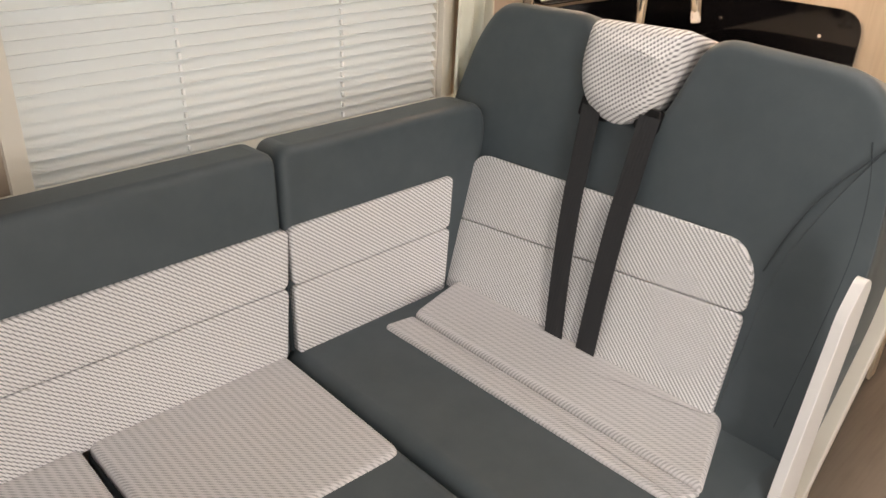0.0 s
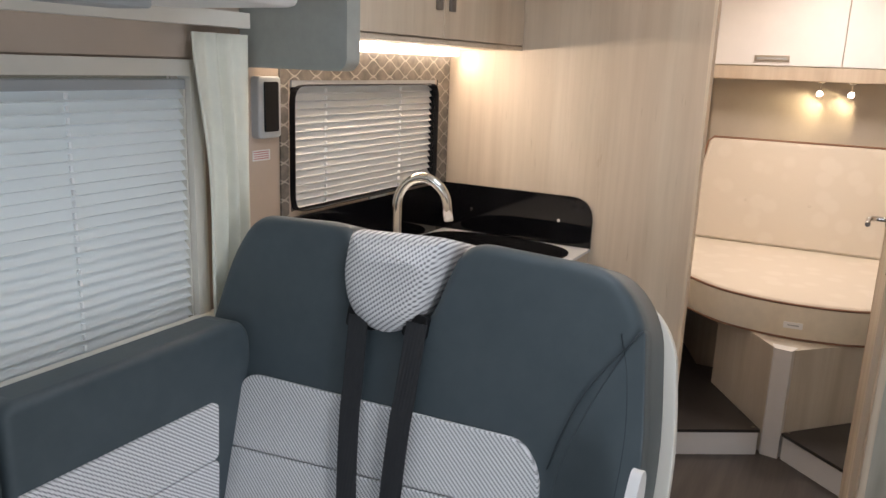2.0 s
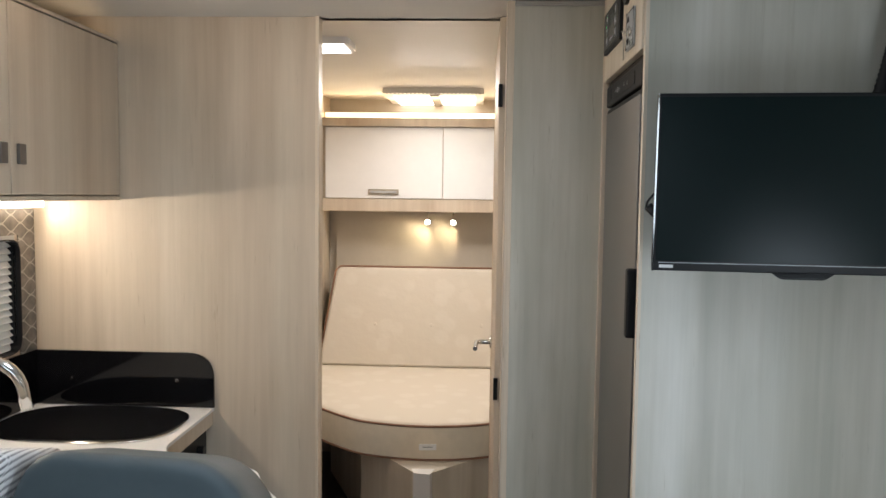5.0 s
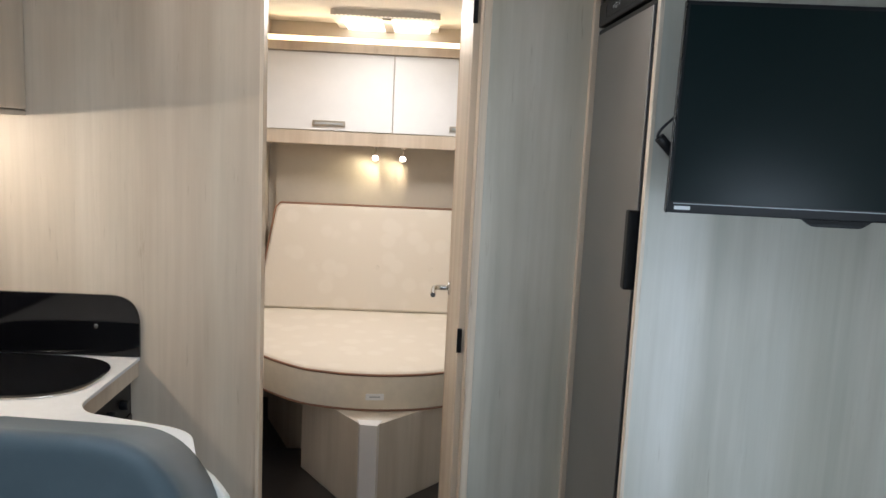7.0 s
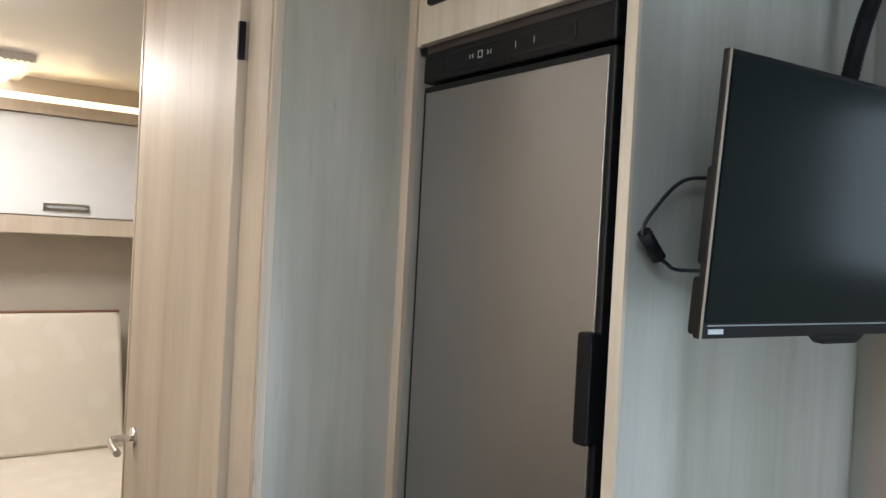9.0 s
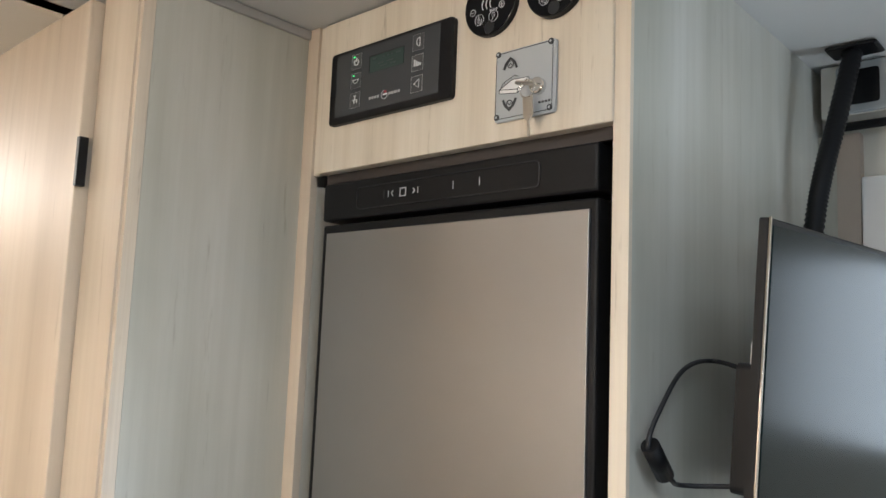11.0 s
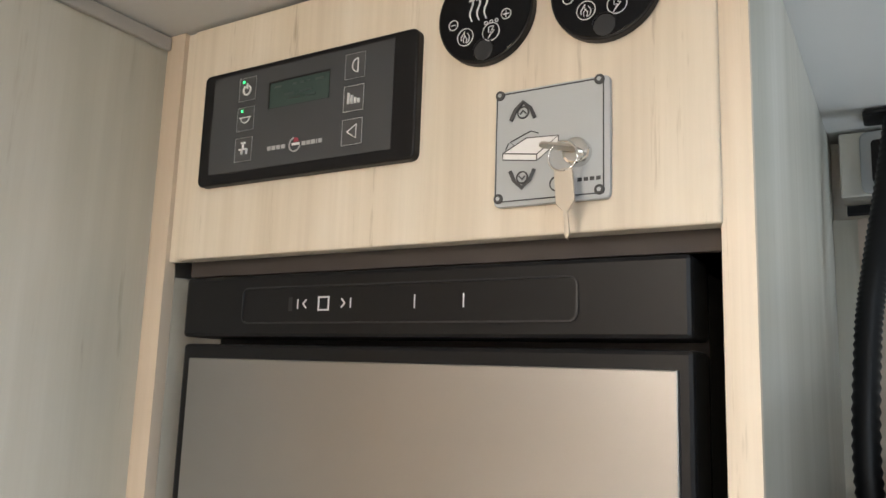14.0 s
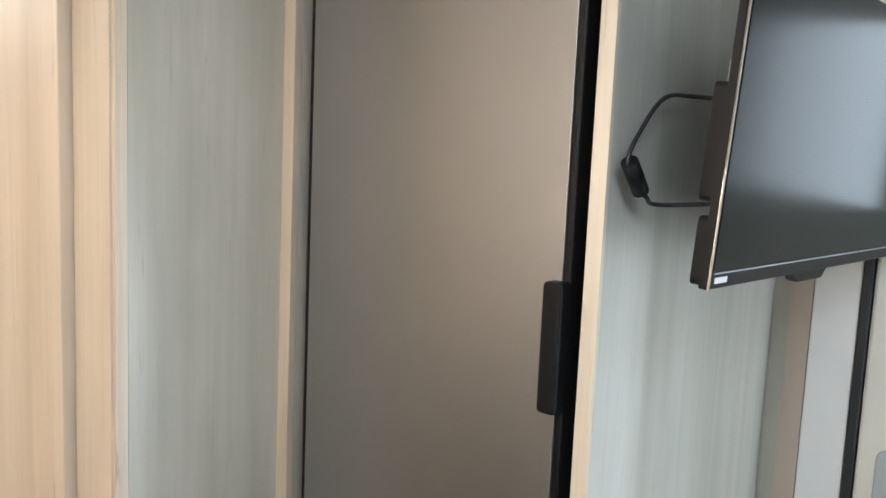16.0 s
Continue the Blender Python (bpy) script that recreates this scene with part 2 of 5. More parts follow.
# plain cream cloth, its colour raised to include daylight on the mattress side
BORDER = plain("lit_cream_border", (0.84, 0.76, 0.62), 0.85, 0.04, 25, 0.3)


def blind_material(name, colour):
    m = material(name, colour, 0.8)
    b = m.node_tree.nodes["Principled BSDF"]
    t = node(m, "ShaderNodeBsdfTranslucent", Color=(*colour, 1))
    s = node(m, "ShaderNodeMixShader", Fac=0.20)
    link(m, b.outputs[0], s.inputs[1])
    link(m, t.outputs[0], s.inputs[2])
    link(m, s.outputs[0], m.node_tree.nodes["Material Output"].inputs["Surface"])
    return m


BLIND = blind_material("pleated_blind_cloth", (0.78, 0.77, 0.74))


def ogee_material():
    m = material("ogee_tile_board", (0.2, 0.18, 0.16), 0.3)
    b = m.node_tree.nodes["Principled BSDF"]
    x = node(m, "ShaderNodeSeparateXYZ")
    link(m, where(m), x.inputs[0])
    y, z = x.outputs[1], x.outputs[2]
    w = maths(m, "MULTIPLY", maths(m, "SINE", maths(m, "MULTIPLY", y, 2 * math.pi / 0.085)), 0.23)
    rows = maths(m, "MULTIPLY", z, 1 / 0.046)
    one = maths(m, "ABSOLUTE", maths(m, "SUBTRACT", maths(m, "FRACT", maths(m, "ADD", rows, w)), 0.5))
    two = maths(m, "ABSOLUTE", maths(m, "SUBTRACT", maths(m, "FRACT", maths(m, "SUBTRACT", maths(m, "ADD", rows, 0.5), w)), 0.5))
    near = maths(m, "MINIMUM", one, two)
    line = ramp(m, near, [(0.030, (1, 1, 1)), (0.055, (0, 0, 0))])
    tone = ramp(m, noise_of(m, where(m), 30, 3), [(0.3, (0.10, 0.09, 0.08)), (0.7, (0.24, 0.21, 0.18))])
    link(m, mix(m, line, tone, (0.42, 0.385, 0.335)), b.inputs["Base Color"])
    bump(m, near, 0.4, 0.001)
    return m


OGEE = ogee_material()


def steel_material():
    m = material("bronze_brushed_steel", (0.37, 0.352, 0.338), 0.42, 1.0)
    b = m.node_tree.nodes["Principled BSDF"]
    link(m, ramp(m, noise_of(m, where(m, (3, 3, 3)), 1, 4), [(0.3, (0.345, 0.335, 0.326)), (0.7, (0.375, 0.364, 0.355))]), b.inputs["Base Color"])
    bump(m, noise_of(m, where(m, (1, 900, 6)), 1, 2), 0.008)
    return m


STEEL = steel_material()


# ---- mesh tools ----
BASE = {}
SET = set()      # meshes whose faces already point outward


def thing(name, at, label="", category="", group=""):
    ob = new(name)
    ob.empty_display_size = 0.05
    ob.location = SHEET[0] @ Vector(at)
    BASE[ob.name] = ob.location.copy()
    return tagged(ob, label, category, group)


def part(name, bm, mat, parent=None, label="", kind="", category="", smooth=False):
    """Links a bmesh, given in world metres, as one mesh under its thing."""
    me = bpy.data.meshes.new(name)
    at = BASE[parent.name] if parent else Vector((0, 0, 0))
    bmesh.ops.transform(bm, matrix=Matrix.Translation(-at) @ SHEET[0], verts=bm.verts)
    if id(bm) not in SET:
        bmesh.ops.recalc_face_normals(bm, faces=bm.faces)
    SET.discard(id(bm))
    if smooth:
        for f in bm.faces:
            f.smooth = len(f.verts) <= 4 and f.calc_area() < 0.012
    bm.to_mesh(me)
    bm.free()
    me.materials.append(mat)
    ob = new(name, me)
    if parent:
        ob.parent = parent
        BASE[ob.name] = BASE[parent.name]
    return tagged(ob, label, category, "", kind)


def solo(name, bm, mat, label, category, smooth=False):
    """A thing of one mesh, its origin at the middle of its foot."""
    lo = Vector([min(v.co[i] for v in bm.verts) for i in range(3)])
    hi = Vector([max(v.co[i] for v in bm.verts) for i in range(3)])
    foot = SHEET[0] @ Vector(((lo.x + hi.x) / 2, (lo.y + hi.y) / 2, lo.z))
    me = bpy.data.meshes.new(name)
    bmesh.ops.transform(bm, matrix=Matrix.Translation(-foot) @ SHEET[0], verts=bm.verts)
    bmesh.ops.recalc_face_normals(bm, faces=bm.faces)
    for f in bm.faces:
        f.smooth = smooth
    bm.to_mesh(me)
    bm.free()
    me.materials.append(mat)
    ob = new(name, me)
    ob.location = foot
    return tagged(ob, label, category)


def box(x0, x1, y0, y1, z0, z1, r=0.0, seg=2, bm=None):
    bm = bm or bmesh.new()
    fresh = bmesh.ops.create_cube(bm, size=1)["verts"]
    for v in fresh:
        v.co = Vector((x0 if v.co.x < 0 else x1, y0 if v.co.y < 0 else y1, z0 if v.co.z < 0 else z1))
    if r:
        edges = {e for v in fresh for e in v.link_edges}
        bmesh.ops.bevel(bm, geom=list(edges), offset=r, segments=seg, profile=0.5, affect="EDGES")
    return bm


def wall(name, x0, x1, y0, y1, z0, z1, mat, label="", r=0.0):
    return part(name, box(x0, x1, y0, y1, z0, z1, r), mat, None, label, "structure")


def rounded(points, radii, steps=6):
    """A polygon with its corners rounded."""
    out, n = [], len(points)
    for i, (p, r) in enumerate(zip(points, radii)):
        p, a, b = Vector(p), Vector(points[i - 1]), Vector(points[(i + 1) % n])
        if r <= 0:
            out.append(p)
            continue
        u, w = (a - p), (b - p)
        r = min(r, u.length * 0.49, w.length * 0.49)
        s, e = p + u.normalized() * r, p + w.normalized() * r
        for k in range(steps + 1):
            t = k / steps
            out.append((1 - t) ** 2 * s + 2 * t * (1 - t) * p + t * t * e)
    return out


def inset(points, d):
    """The polygon moved inward by d. Corners that would cross collapse onto their neighbours."""
    n = len(points)
    area2 = sum(points[i - 1][0] * points[i][1] - points[i][0] * points[i - 1][1] for i in range(n))
    side = 1 if area2 > 0 else -1
    moved = []
    for i in range(n):
        a, b, c = Vector(points[i - 1]), Vector(points[i]), Vector(points[(i + 1) % n])
        e, f = (b - a).normalized(), (c - b).normalized()
        n1, n2 = Vector((-e.y, e.x)) * side, Vector((-f.y, f.x)) * side
        m = (n1 + n2)
        m = m / max(0.35, (1 + n1.dot(n2)))
        moved.append(b + m * d)
    arr = np.array([tuple(p) for p in points])
    nxt = np.roll(arr, -1, 0)
    seg = nxt - arr
    length = (seg ** 2).sum(1) + 1e-12
    good = []
    for p in moved:
        q = np.array(tuple(p))
        t = (((q - arr) * seg).sum(1) / length).clip(0, 1)
        near = np.sqrt((((arr + seg * t[:, None]) - q) ** 2).sum(1)).min()
        good.append(near > d * 0.93)
    if any(good) and not all(good):
        for i in range(n):
            if not good[i]:
                k = next(k for k in range(1, n) if good[(i + k) % n] or good[i - k])
                moved[i] = moved[(i + k) % n if good[(i + k) % n] else i - k].copy()
    return moved


def slab(points, m, depth, r=0.0, seg=3, bm=None, crown=0.0):
    """A polygon in the plane of m (its x and y), from 0 down to -depth along its z, the front rim rounded by r."""
    bm = bm or bmesh.new()
    pts2 = []
    for p in points:
        q = Vector((p[0], p[1]))
        if not pts2 or (q - pts2[-1]).length > 1e-5:
            pts2.append(q)
    if (pts2[0] - pts2[-1]).length < 1e-5:
        pts2.pop()
    if sum(pts2[i - 1].x * pts2[i].y - pts2[i].x * pts2[i - 1].y for i in range(len(pts2))) < 0:
        pts2.reverse()
    levels = [(0.0, -depth), (0.0, -r)]
    if r:
        levels += [(r * (1 - math.cos(a)), -r * (1 - math.sin(a))) for a in [math.pi / 2 * k / seg for k in range(1, seg + 1)]]
        levels.append((r * 1.5, crown * 0.5))
        if crown:
            levels.append((r * 2.4, crown))
    fresh, loops = [], []
    for d, z in levels:
        ps = inset(pts2, d) if d > 0 else pts2
        loops.append([bm.verts.new((p[0], p[1], z)) for p in ps])
        fresh += loops[-1]
    n = len(pts2)
    for a, b in zip(loops, loops[1:]):
        for k in range(n):
            bm.faces.new((a[k], a[(k + 1) % n], b[(k + 1) % n], b[k]))
    bm.faces.new(loops[0][::-1])
    cap = []
    for v in loops[-1]:
        if not cap or (v.co - cap[-1].co).length > 1e-5:
            cap.append(v)
    while len(cap) > 3 and (cap[0].co - cap[-1].co).length < 1e-5:
        cap.pop()
    bm.faces.new(cap)
    bmesh.ops.transform(bm, matrix=m, verts=fresh)
    if len(bm.verts) == len(fresh):
        SET.add(id(bm))
    return bm


def plane(at, u, v):
    """The pose of a plane through a point, with the ways of its x and y."""
    u, v = Vector(u).normalized(), Vector(v)
    n = u.cross(v).normalized()
    v = n.cross(u)
    return Matrix.Translation(at) @ Matrix((u, v, n)).transposed().to_4x4()


def ring(points, radius, sides=10, closed=False, bm=None):
    """A round tube along points."""
    bm = bm or bmesh.new()
    pts = [Vector(p) for p in points]
    rows, up = [], None
    for i, p in enumerate(pts):
        a = pts[i - 1] if (i or closed) else p
        b = pts[(i + 1) % len(pts)] if (i < len(pts) - 1 or closed) else p
        d = (b - a).normalized()
        if up is None:
            up = d.orthogonal().normalized()
        up = (up - d * up.dot(d)).normalized()
        side = d.cross(up)
        rad = radius[i] if isinstance(radius, (list, tuple)) else radius
        rows.append([bm.verts.new(p + rad * (math.cos(2 * math.pi * k / sides) * up + math.sin(2 * math.pi * k / sides) * side)) for k in range(sides)])
    for i in range(len(rows) if closed else len(rows) - 1):
        a, b = rows[i], rows[(i + 1) % len(rows)]
        for k in range(sides):
            bm.faces.new((a[k], a[(k + 1) % sides], b[(k + 1) % sides], b[k]))
    if not closed:
        bm.faces.new(rows[0][::-1]), bm.faces.new(rows[-1])
    return bm


def disc(m, radius, depth, r=0.0, steps=40, bm=None):
    return slab([(radius * math.cos(2 * math.pi * k / steps), radius * math.sin(2 * math.pi * k / steps)) for k in range(steps)], m, depth, r, 2, bm)


def curve(points, steps=8):
    """A smooth line through points."""
    p = [Vector(q) for q in points]
    p = [2 * p[0] - p[1], *p, 2 * p[-1] - p[-2]]
    out = []
    for i in range(1, len(p) - 2):
        for k in range(steps):
            t = k / steps
            out.append(0.5 * (2 * p[i] + (p[i + 1] - p[i - 1]) * t + (2 * p[i - 1] - 5 * p[i] + 4 * p[i + 1] - p[i + 2]) * t * t + (3 * p[i] - p[i - 1] - 3 * p[i + 1] + p[i + 2]) * t ** 3))
    return out + [p[-2]]


def at_x(x, y, z):
    """A plane that faces -x: its x runs to -y, its y up."""
    return plane((x, y, z), (0, -1, 0), (0, 0, 1))


def at_y(x, y, z):
    """A plane that faces -y: its x runs to +x, its y up."""
    return plane((x, y, z), (1, 0, 0), (0, 0, 1))


def rect(w, h):
    return [(-w / 2, -h / 2), (w / 2, -h / 2), (w / 2, h / 2), (-w / 2, h / 2)]


# ---- structure ----
def wall_with_openings(name, x0, x1, y0, y1, z0, z1, holes, mat, label, along="y"):
    """A wall with thickness cut through by openings (a0, a1, z0, z1), built of butted blocks in one mesh."""
    bm = bmesh.new()
    lo, hi = (y0, y1) if along == "y" else (x0, x1)
    cuts = sorted({lo, hi, *[h[0] for h in holes], *[h[1] for h in holes]})
    for a, b in zip(cuts, cuts[1:]):
        mid = (a + b) / 2
        inside = [h for h in holes if h[0] < mid < h[1]]
        spans = [(z0, inside[0][2]), (inside[0][3], z1)] if inside else [(z0, z1)]
        for c, d in spans:
            if along == "y":
                box(x0, x1, a, b, c, d, bm=bm)
            else:
                box(a, b, y0, y1, c, d, bm=bm)
    bmesh.ops.remove_doubles(bm, verts=bm.verts, dist=1e-5)
    return part(name, bm, mat, None, label, "structure")


wall("floor", XL - 0.1, XR + 0.1, YF - 0.1, YB + 0.1, F - 0.05, F, FLOORM, "dark brown plank vinyl floor of the motorhome")
wall("ceiling", XL - 0.1, XR + 0.1, YF - 0.1, 1.99, CEIL, CEIL + 0.15, CEILM, "smooth grey ceiling lining")
wall("ceiling_bedroom", XL - 0.1, XR + 0.1, 1.99, YB + 0.1, BCEIL, BCEIL + 0.06, CEILB, "cream bedroom ceiling lining")
SW = (-0.288, 0.70, 0.90, 1.49)     # side window
KW = (1.06, 1.84, 1.125, 1.465)     # galley window
wall_with_openings("wall_left", XL - 0.06, XL, YF, YB, F, BCEIL, [SW, KW], BEIGE, "beige lined side wall with two windows")
wall("wall_right", XR, XR + 0.06, YF, YB, F, BCEIL, CREAM, "cream lined side wall")
wall_with_openings("wall_front", XL, XR, YF - 0.06, YF, F, CEIL, [(-1.1, 0.7, 0.95, 1.75)], BLACKP, "dark cab end with its windscreen opening", "x")
SHEET[0] = BEDROOM
wall("wall_bedroom", XL, XR + 0.1, YB, YB + 0.06, -0.3, BCEIL + 0.1, HEADM, "taupe bedroom end wall")
wall("bedroom_side_panel", -1.02, -0.96, 2.9, YB, 0.4, BCEIL + 0.1, WOOD, "pale wood bedroom side panel")
SHEET[0] = VAN

# bulkhead beside the galley, and the bedroom doorway
wall("bulkhead_galley", XL, -0.427, KY, KY + 0.03, F, CEIL, WOOD, "pale wood-grain bulkhead beside the galley")
wall("bulkhead_trim", -0.427, -0.417, KY - 0.012, KY + 0.042, F, CEIL, WOODT, "pale wood edge of the bulkhead")
wall("bedroom_side_left", XL, -0.99, KY + 0.03, 3.2, F, BCEIL, WOOD, "pale wood bedroom side wall")
wall("door_jamb", 0.147, 0.168, 1.748, 1.846, F, CEIL, WOOD, "pale wood door jamb")
wall("doorway_header", -0.417, 0.158, 1.96, 1.99, CEIL, BCEIL, CEILM, "lining over the bedroom doorway")
SHEET[0] = HOUSING
wall("panel_cove", 0.1425, 0.3519, 1.606, 1.6118, 2.0770, CH - 0.001, COVEM, "cover strip under the ceiling, its shade painted in as darker grey", 0.002)
wall("panel_beside_fridge", 0.1425, 0.9105, 1.612, 1.630, FH, CH, WOODG, "grey wood-grain panel beside the fridge")
wall("panel_trim_door", 0.128, 0.1420, 1.612, 1.642, FH, CH, WOODT, "pale wood edging by the door")
wall("panel_side", 0.360, 0.9105, 1.134, 1.149, FH, CH, WOODG, "grey wood-grain panel behind the television")
wall("panel_side_trim", 0.354, 0.360, 1.133, 1.150, FH, CH, WOODT, "pale wood edge of the fridge housing")
wall("panel_fridge_trim", 0.352, 0.3625, 1.590, 1.6118, FH, CH, WOOD, "pale wood edge beside the fridge")

# facia panel above the fridge
wall("panel_over_fridge", 0.350, 0.365, 1.1490, 1.5745, 1.892, CH - 0.003, WOODF, "pale wood facia over the fridge", 0.0015)
# dark sheet added behind the facia in place of real shade
wall("panel_over_fridge_backing", 0.366, 0.372, 1.1495, 1.5740, 1.880, CH, DARKLINE, "dark sheet that stands for the shade behind the facia")
wall("panel_filler", 0.356, 0.362, 1.5750, 1.5898, 1.892, CH - 0.001, WOODF, "pale wood filler beside the facia")
wall("fridge_niche_back", 0.78, 0.80, 1.149, 1.6118, FH, CH, BLACKP, "back of the fridge niche")
wall("niche_side", 0.363, 0.78, 1.590, 1.6118, FH, 1.88, WOODG, "inner side of the fridge niche")
SHEET[0] = VAN


# ---- windows with pleated blinds ----
def pleats(x, y0, y1, z0, z1, pitch, depth):
    bm = bmesh.new()
    n = int(round((z1 - z0) / pitch)) * 2
    rows = []
    for i in range(n + 1):
        z = z0 + (z1 - z0) * i / n
        xx = x + (depth if i % 2 else 0)
        z -= 0.28 * pitch if i % 2 else 0
        rows.append((bm.verts.new((xx, y0, z)), bm.verts.new((xx, y1, z))))
    for a, b in zip(rows, rows[1:]):
        bm.faces.new((a[0], a[1], b[1], b[0]))
    return bm


def frame_bm(y0, y1, z0, z1, x0, x1, w, r, inner_r):
    """A flat frame round an opening in a wall that faces +x."""
    bm = bmesh.new()
    outer = rounded([(y0 - w, z0 - w), (y1 + w, z0 - w), (y1 + w, z1 + w), (y0 - w, z1 + w)], [r] * 4, 5)
    inner = rounded([(y0, z0), (y1, z0), (y1, z1), (y0, z1)], [inner_r] * 4, 5)
    rows = [[bm.verts.new((x, p[0], p[1])) for p in pts] for x, pts in ((x0, outer), (x1, outer), (x1, inner), (x0, inner))]
    n = len(outer)
    for a, b in zip(rows, rows[1:] + rows[:1]):
        for k in range(n):
            bm.faces.new((a[k], a[(k + 1) % n], b[(k + 1) % n], b[k]))
    return bm


def window(name, hole, frame_mat, w, r, ir, pitch, cords, label, top_gap):
    y0, y1, z0, z1 = hole
    ob = thing(name, (XL, (y0 + y1) / 2, z0), label, "window")
    ob["kind"] = "structure"
    part("window_frame", frame_bm(y0, y1, z0, z1, XL - 0.02, XL + 0.018, w, r, ir), frame_mat, ob)
    pane = part("pane", box(XL - 0.05, XL - 0.045, y0, y1, z0, z1), GLASS, ob)
    pane.visible_shadow = False
    blind = thing("pleated_blind", (XL - 0.01, (y0 + y1) / 2, z0), "closed white pleated blind in the window", "blind")
    part("pleated_cloth", pleats(XL - 0.019, y0 - 0.006, y1 + 0.006, z0, z1 - top_gap, pitch, 0.017 if y1 < 1 else 0.013), BLIND, blind)
    for a, b in ((y0 + 0.0005, y0 + 0.005), (y1 - 0.005, y1 - 0.0005)):
        part("side_channel", box(XL - 0.030, XL - 0.0005, a, b, z0, z1 - top_gap), frame_mat, blind)
    part("blind_rail", box(XL - 0.022, XL + 0.004, y0 + 0.003, y1 - 0.003, z1 - top_gap, z1 - top_gap + 0.022, 0.002), GREYMET, blind)
    # white dashes down each cord stand for daylight shining through its holes
    for c in cords:
        n = int(round((z1 - top_gap - z0) / pitch))
        for i in range(n):
            z = z0 + (z1 - top_gap - z0) * (i + 0.28) / n
            part("cord_hole_light", box(XL - 0.006, XL + 0.0010, c - 0.0026, c + 0.0024, z, z + pitch * 0.5), BRIGHTM, blind)
    return ob


window("window_1", SW, CREAM, 0.035, 0.03, 0.012, 0.0235, (0.0165, 0.4025), "side window in a cream plastic surround", 0.03)
window("window_2", KW, BLACKP, 0.003, 0.05, 0.045, 0.0205, (1.22, 1.62), "galley window with rounded corners", 0.004)
wall("window_upper_panel", XL, XL + 0.012, -1.0, 0.72, 1.53, 1.60, BEIGE, "beige strip over the side window")
wall("window_pelmet", XL, XL + 0.05, -1.0, 0.86, 1.60, 1.635, CREAM, "cream pelmet rail over the side window")

# warning sticker on the window surround
sticker = thing("warning_sticker", (XL + 0.02, 0.09, 1.505), "small red and white sticker on the window surround", "sticker")
part("backing", box(XL + 0.0185, XL + 0.0195, 0.05, 0.13, 1.500, 1.520), material("sticker_red", (0.45, 0.09, 0.06), 0.5), sticker)
part("writing", box(XL + 0.0196, XL + 0.0202, 0.055, 0.125, 1.507, 1.513), MARK, sticker)

# curtain
bm = bmesh.new()
cols, rows = 46, 14
grid = []
for i in range(cols + 1):
    s = i / cols
    col = []
    for j in range(rows + 1):
        t = j / rows
        z = 1.585 - t * 0.80
        pinch = 1 - 0.12 * math.sin(min(1, t * 1.25) * math.pi) ** 2
        y = 0.848 - (1 - s) * 0.168 * (0.80 + 0.25 * (1 - t)) * (1 if t < 0.1 else pinch)
        x = XL + 0.052 + 0.016 * math.sin(s * 3.6 * 2 * math.pi + 0.8 * t) * (0.4 + 0.6 * t) + 0.005 * math.sin(s * 31 + 2) * (1 - t)
        col.append(bm.verts.new((x, y, z)))
    grid.append(col)
for i in range(cols):
    for j in range(rows):
        bm.faces.new((grid[i][j], grid[i + 1][j], grid[i + 1][j + 1], grid[i][j + 1]))
cur = solo("curtain", bm, CURTAIN, "gathered cream curtain beside the side window", "curtain", True)
sol = cur.modifiers.new("thick", "SOLIDIFY")
sol.thickness = 0.003

# overhead bed housing and grey end panel
house = thing("overhead_locker", (-1.15, -0.2, 1.62), "white overhead locker with a rounded lower edge", "locker")
part("body", box(-1.328, -0.96, -1.2, 0.655, 1.63, CEIL, 0.018, 3), WHITE, house)
part("front_lip", box(-0.962, -0.945, -1.2, 0.655, 1.65, 1.72, 0.006), WHITE, house)
part("reading_light", box(-1.20, -1.10, 0.25, 0.42, 1.612, 1.63, 0.006), GREYMET, house)
solo("grey_end_panel", slab(rounded([(-1.328, 1.511), (-1.03, 1.511), (-1.012, 1.53), (-1.012, CEIL), (-1.328, CEIL)], [0, 0.01, 0.01, 0, 0]), plane((0, 0.875, 0), (1, 0, 0), (0, 0, 1)), 0.05), GREYTEX, "grey textile-covered end panel of the locker", "panel")

# thermostat box and label on the wall post
dev = thing("wall_switch_unit", (XL + 0.01, 0.955, 1.33), "grey switch unit with a dark face on the wall post", "switch")
part("housing", slab(rounded([(-0.043, 0), (0.043, 0), (0.043, 0.155), (-0.043, 0.155)], [0.012] * 4), plane((XL + 0.024, 0.955, 1.335), (0, 1, 0), (0, 0, 1)), 0.024, 0.005), GREYMET, dev)
part("dark_face", slab(rounded([(-0.026, 0), (0.026, 0), (0.026, 0.125), (-0.026, 0.125)], [0.006] * 4), plane((XL + 0.028, 0.958, 1.352), (0, 1, 0), (0, 0, 1)), 0.005, 0.001), BLACKP, dev)
lab = thing("notice_label", (XL, 0.945, 1.28), "small white notice with pink lines on the wall post", "label")
part("paper", box(XL, XL + 0.001, 0.912, 0.978, 1.277, 1.304), MARK, lab)
for k in range(4):
    part("line_of_print", box(XL + 0.001, XL + 0.0014, 0.917, 0.973, 1.281 + 0.0058 * k, 1.2835 + 0.0058 * k), material("pink_print", (0.5, 0.2, 0.2), 0.6) if k == 0 else bpy.data.materials["pink_print"], lab)

# ---- double travel seat ----
TILT = Vector((0, 0.3, 1)).normalized()
BK = plane((0, 0.55, 0.53), (1, 0, 0), TILT)


def v_of(z):
    return (z - 0.53) / TILT.z


def pts(*xz):
    return [(x, v_of(z)) for x, z in xz]


def lift(d):
    return BK @ Matrix.Translation((0, 0, d))


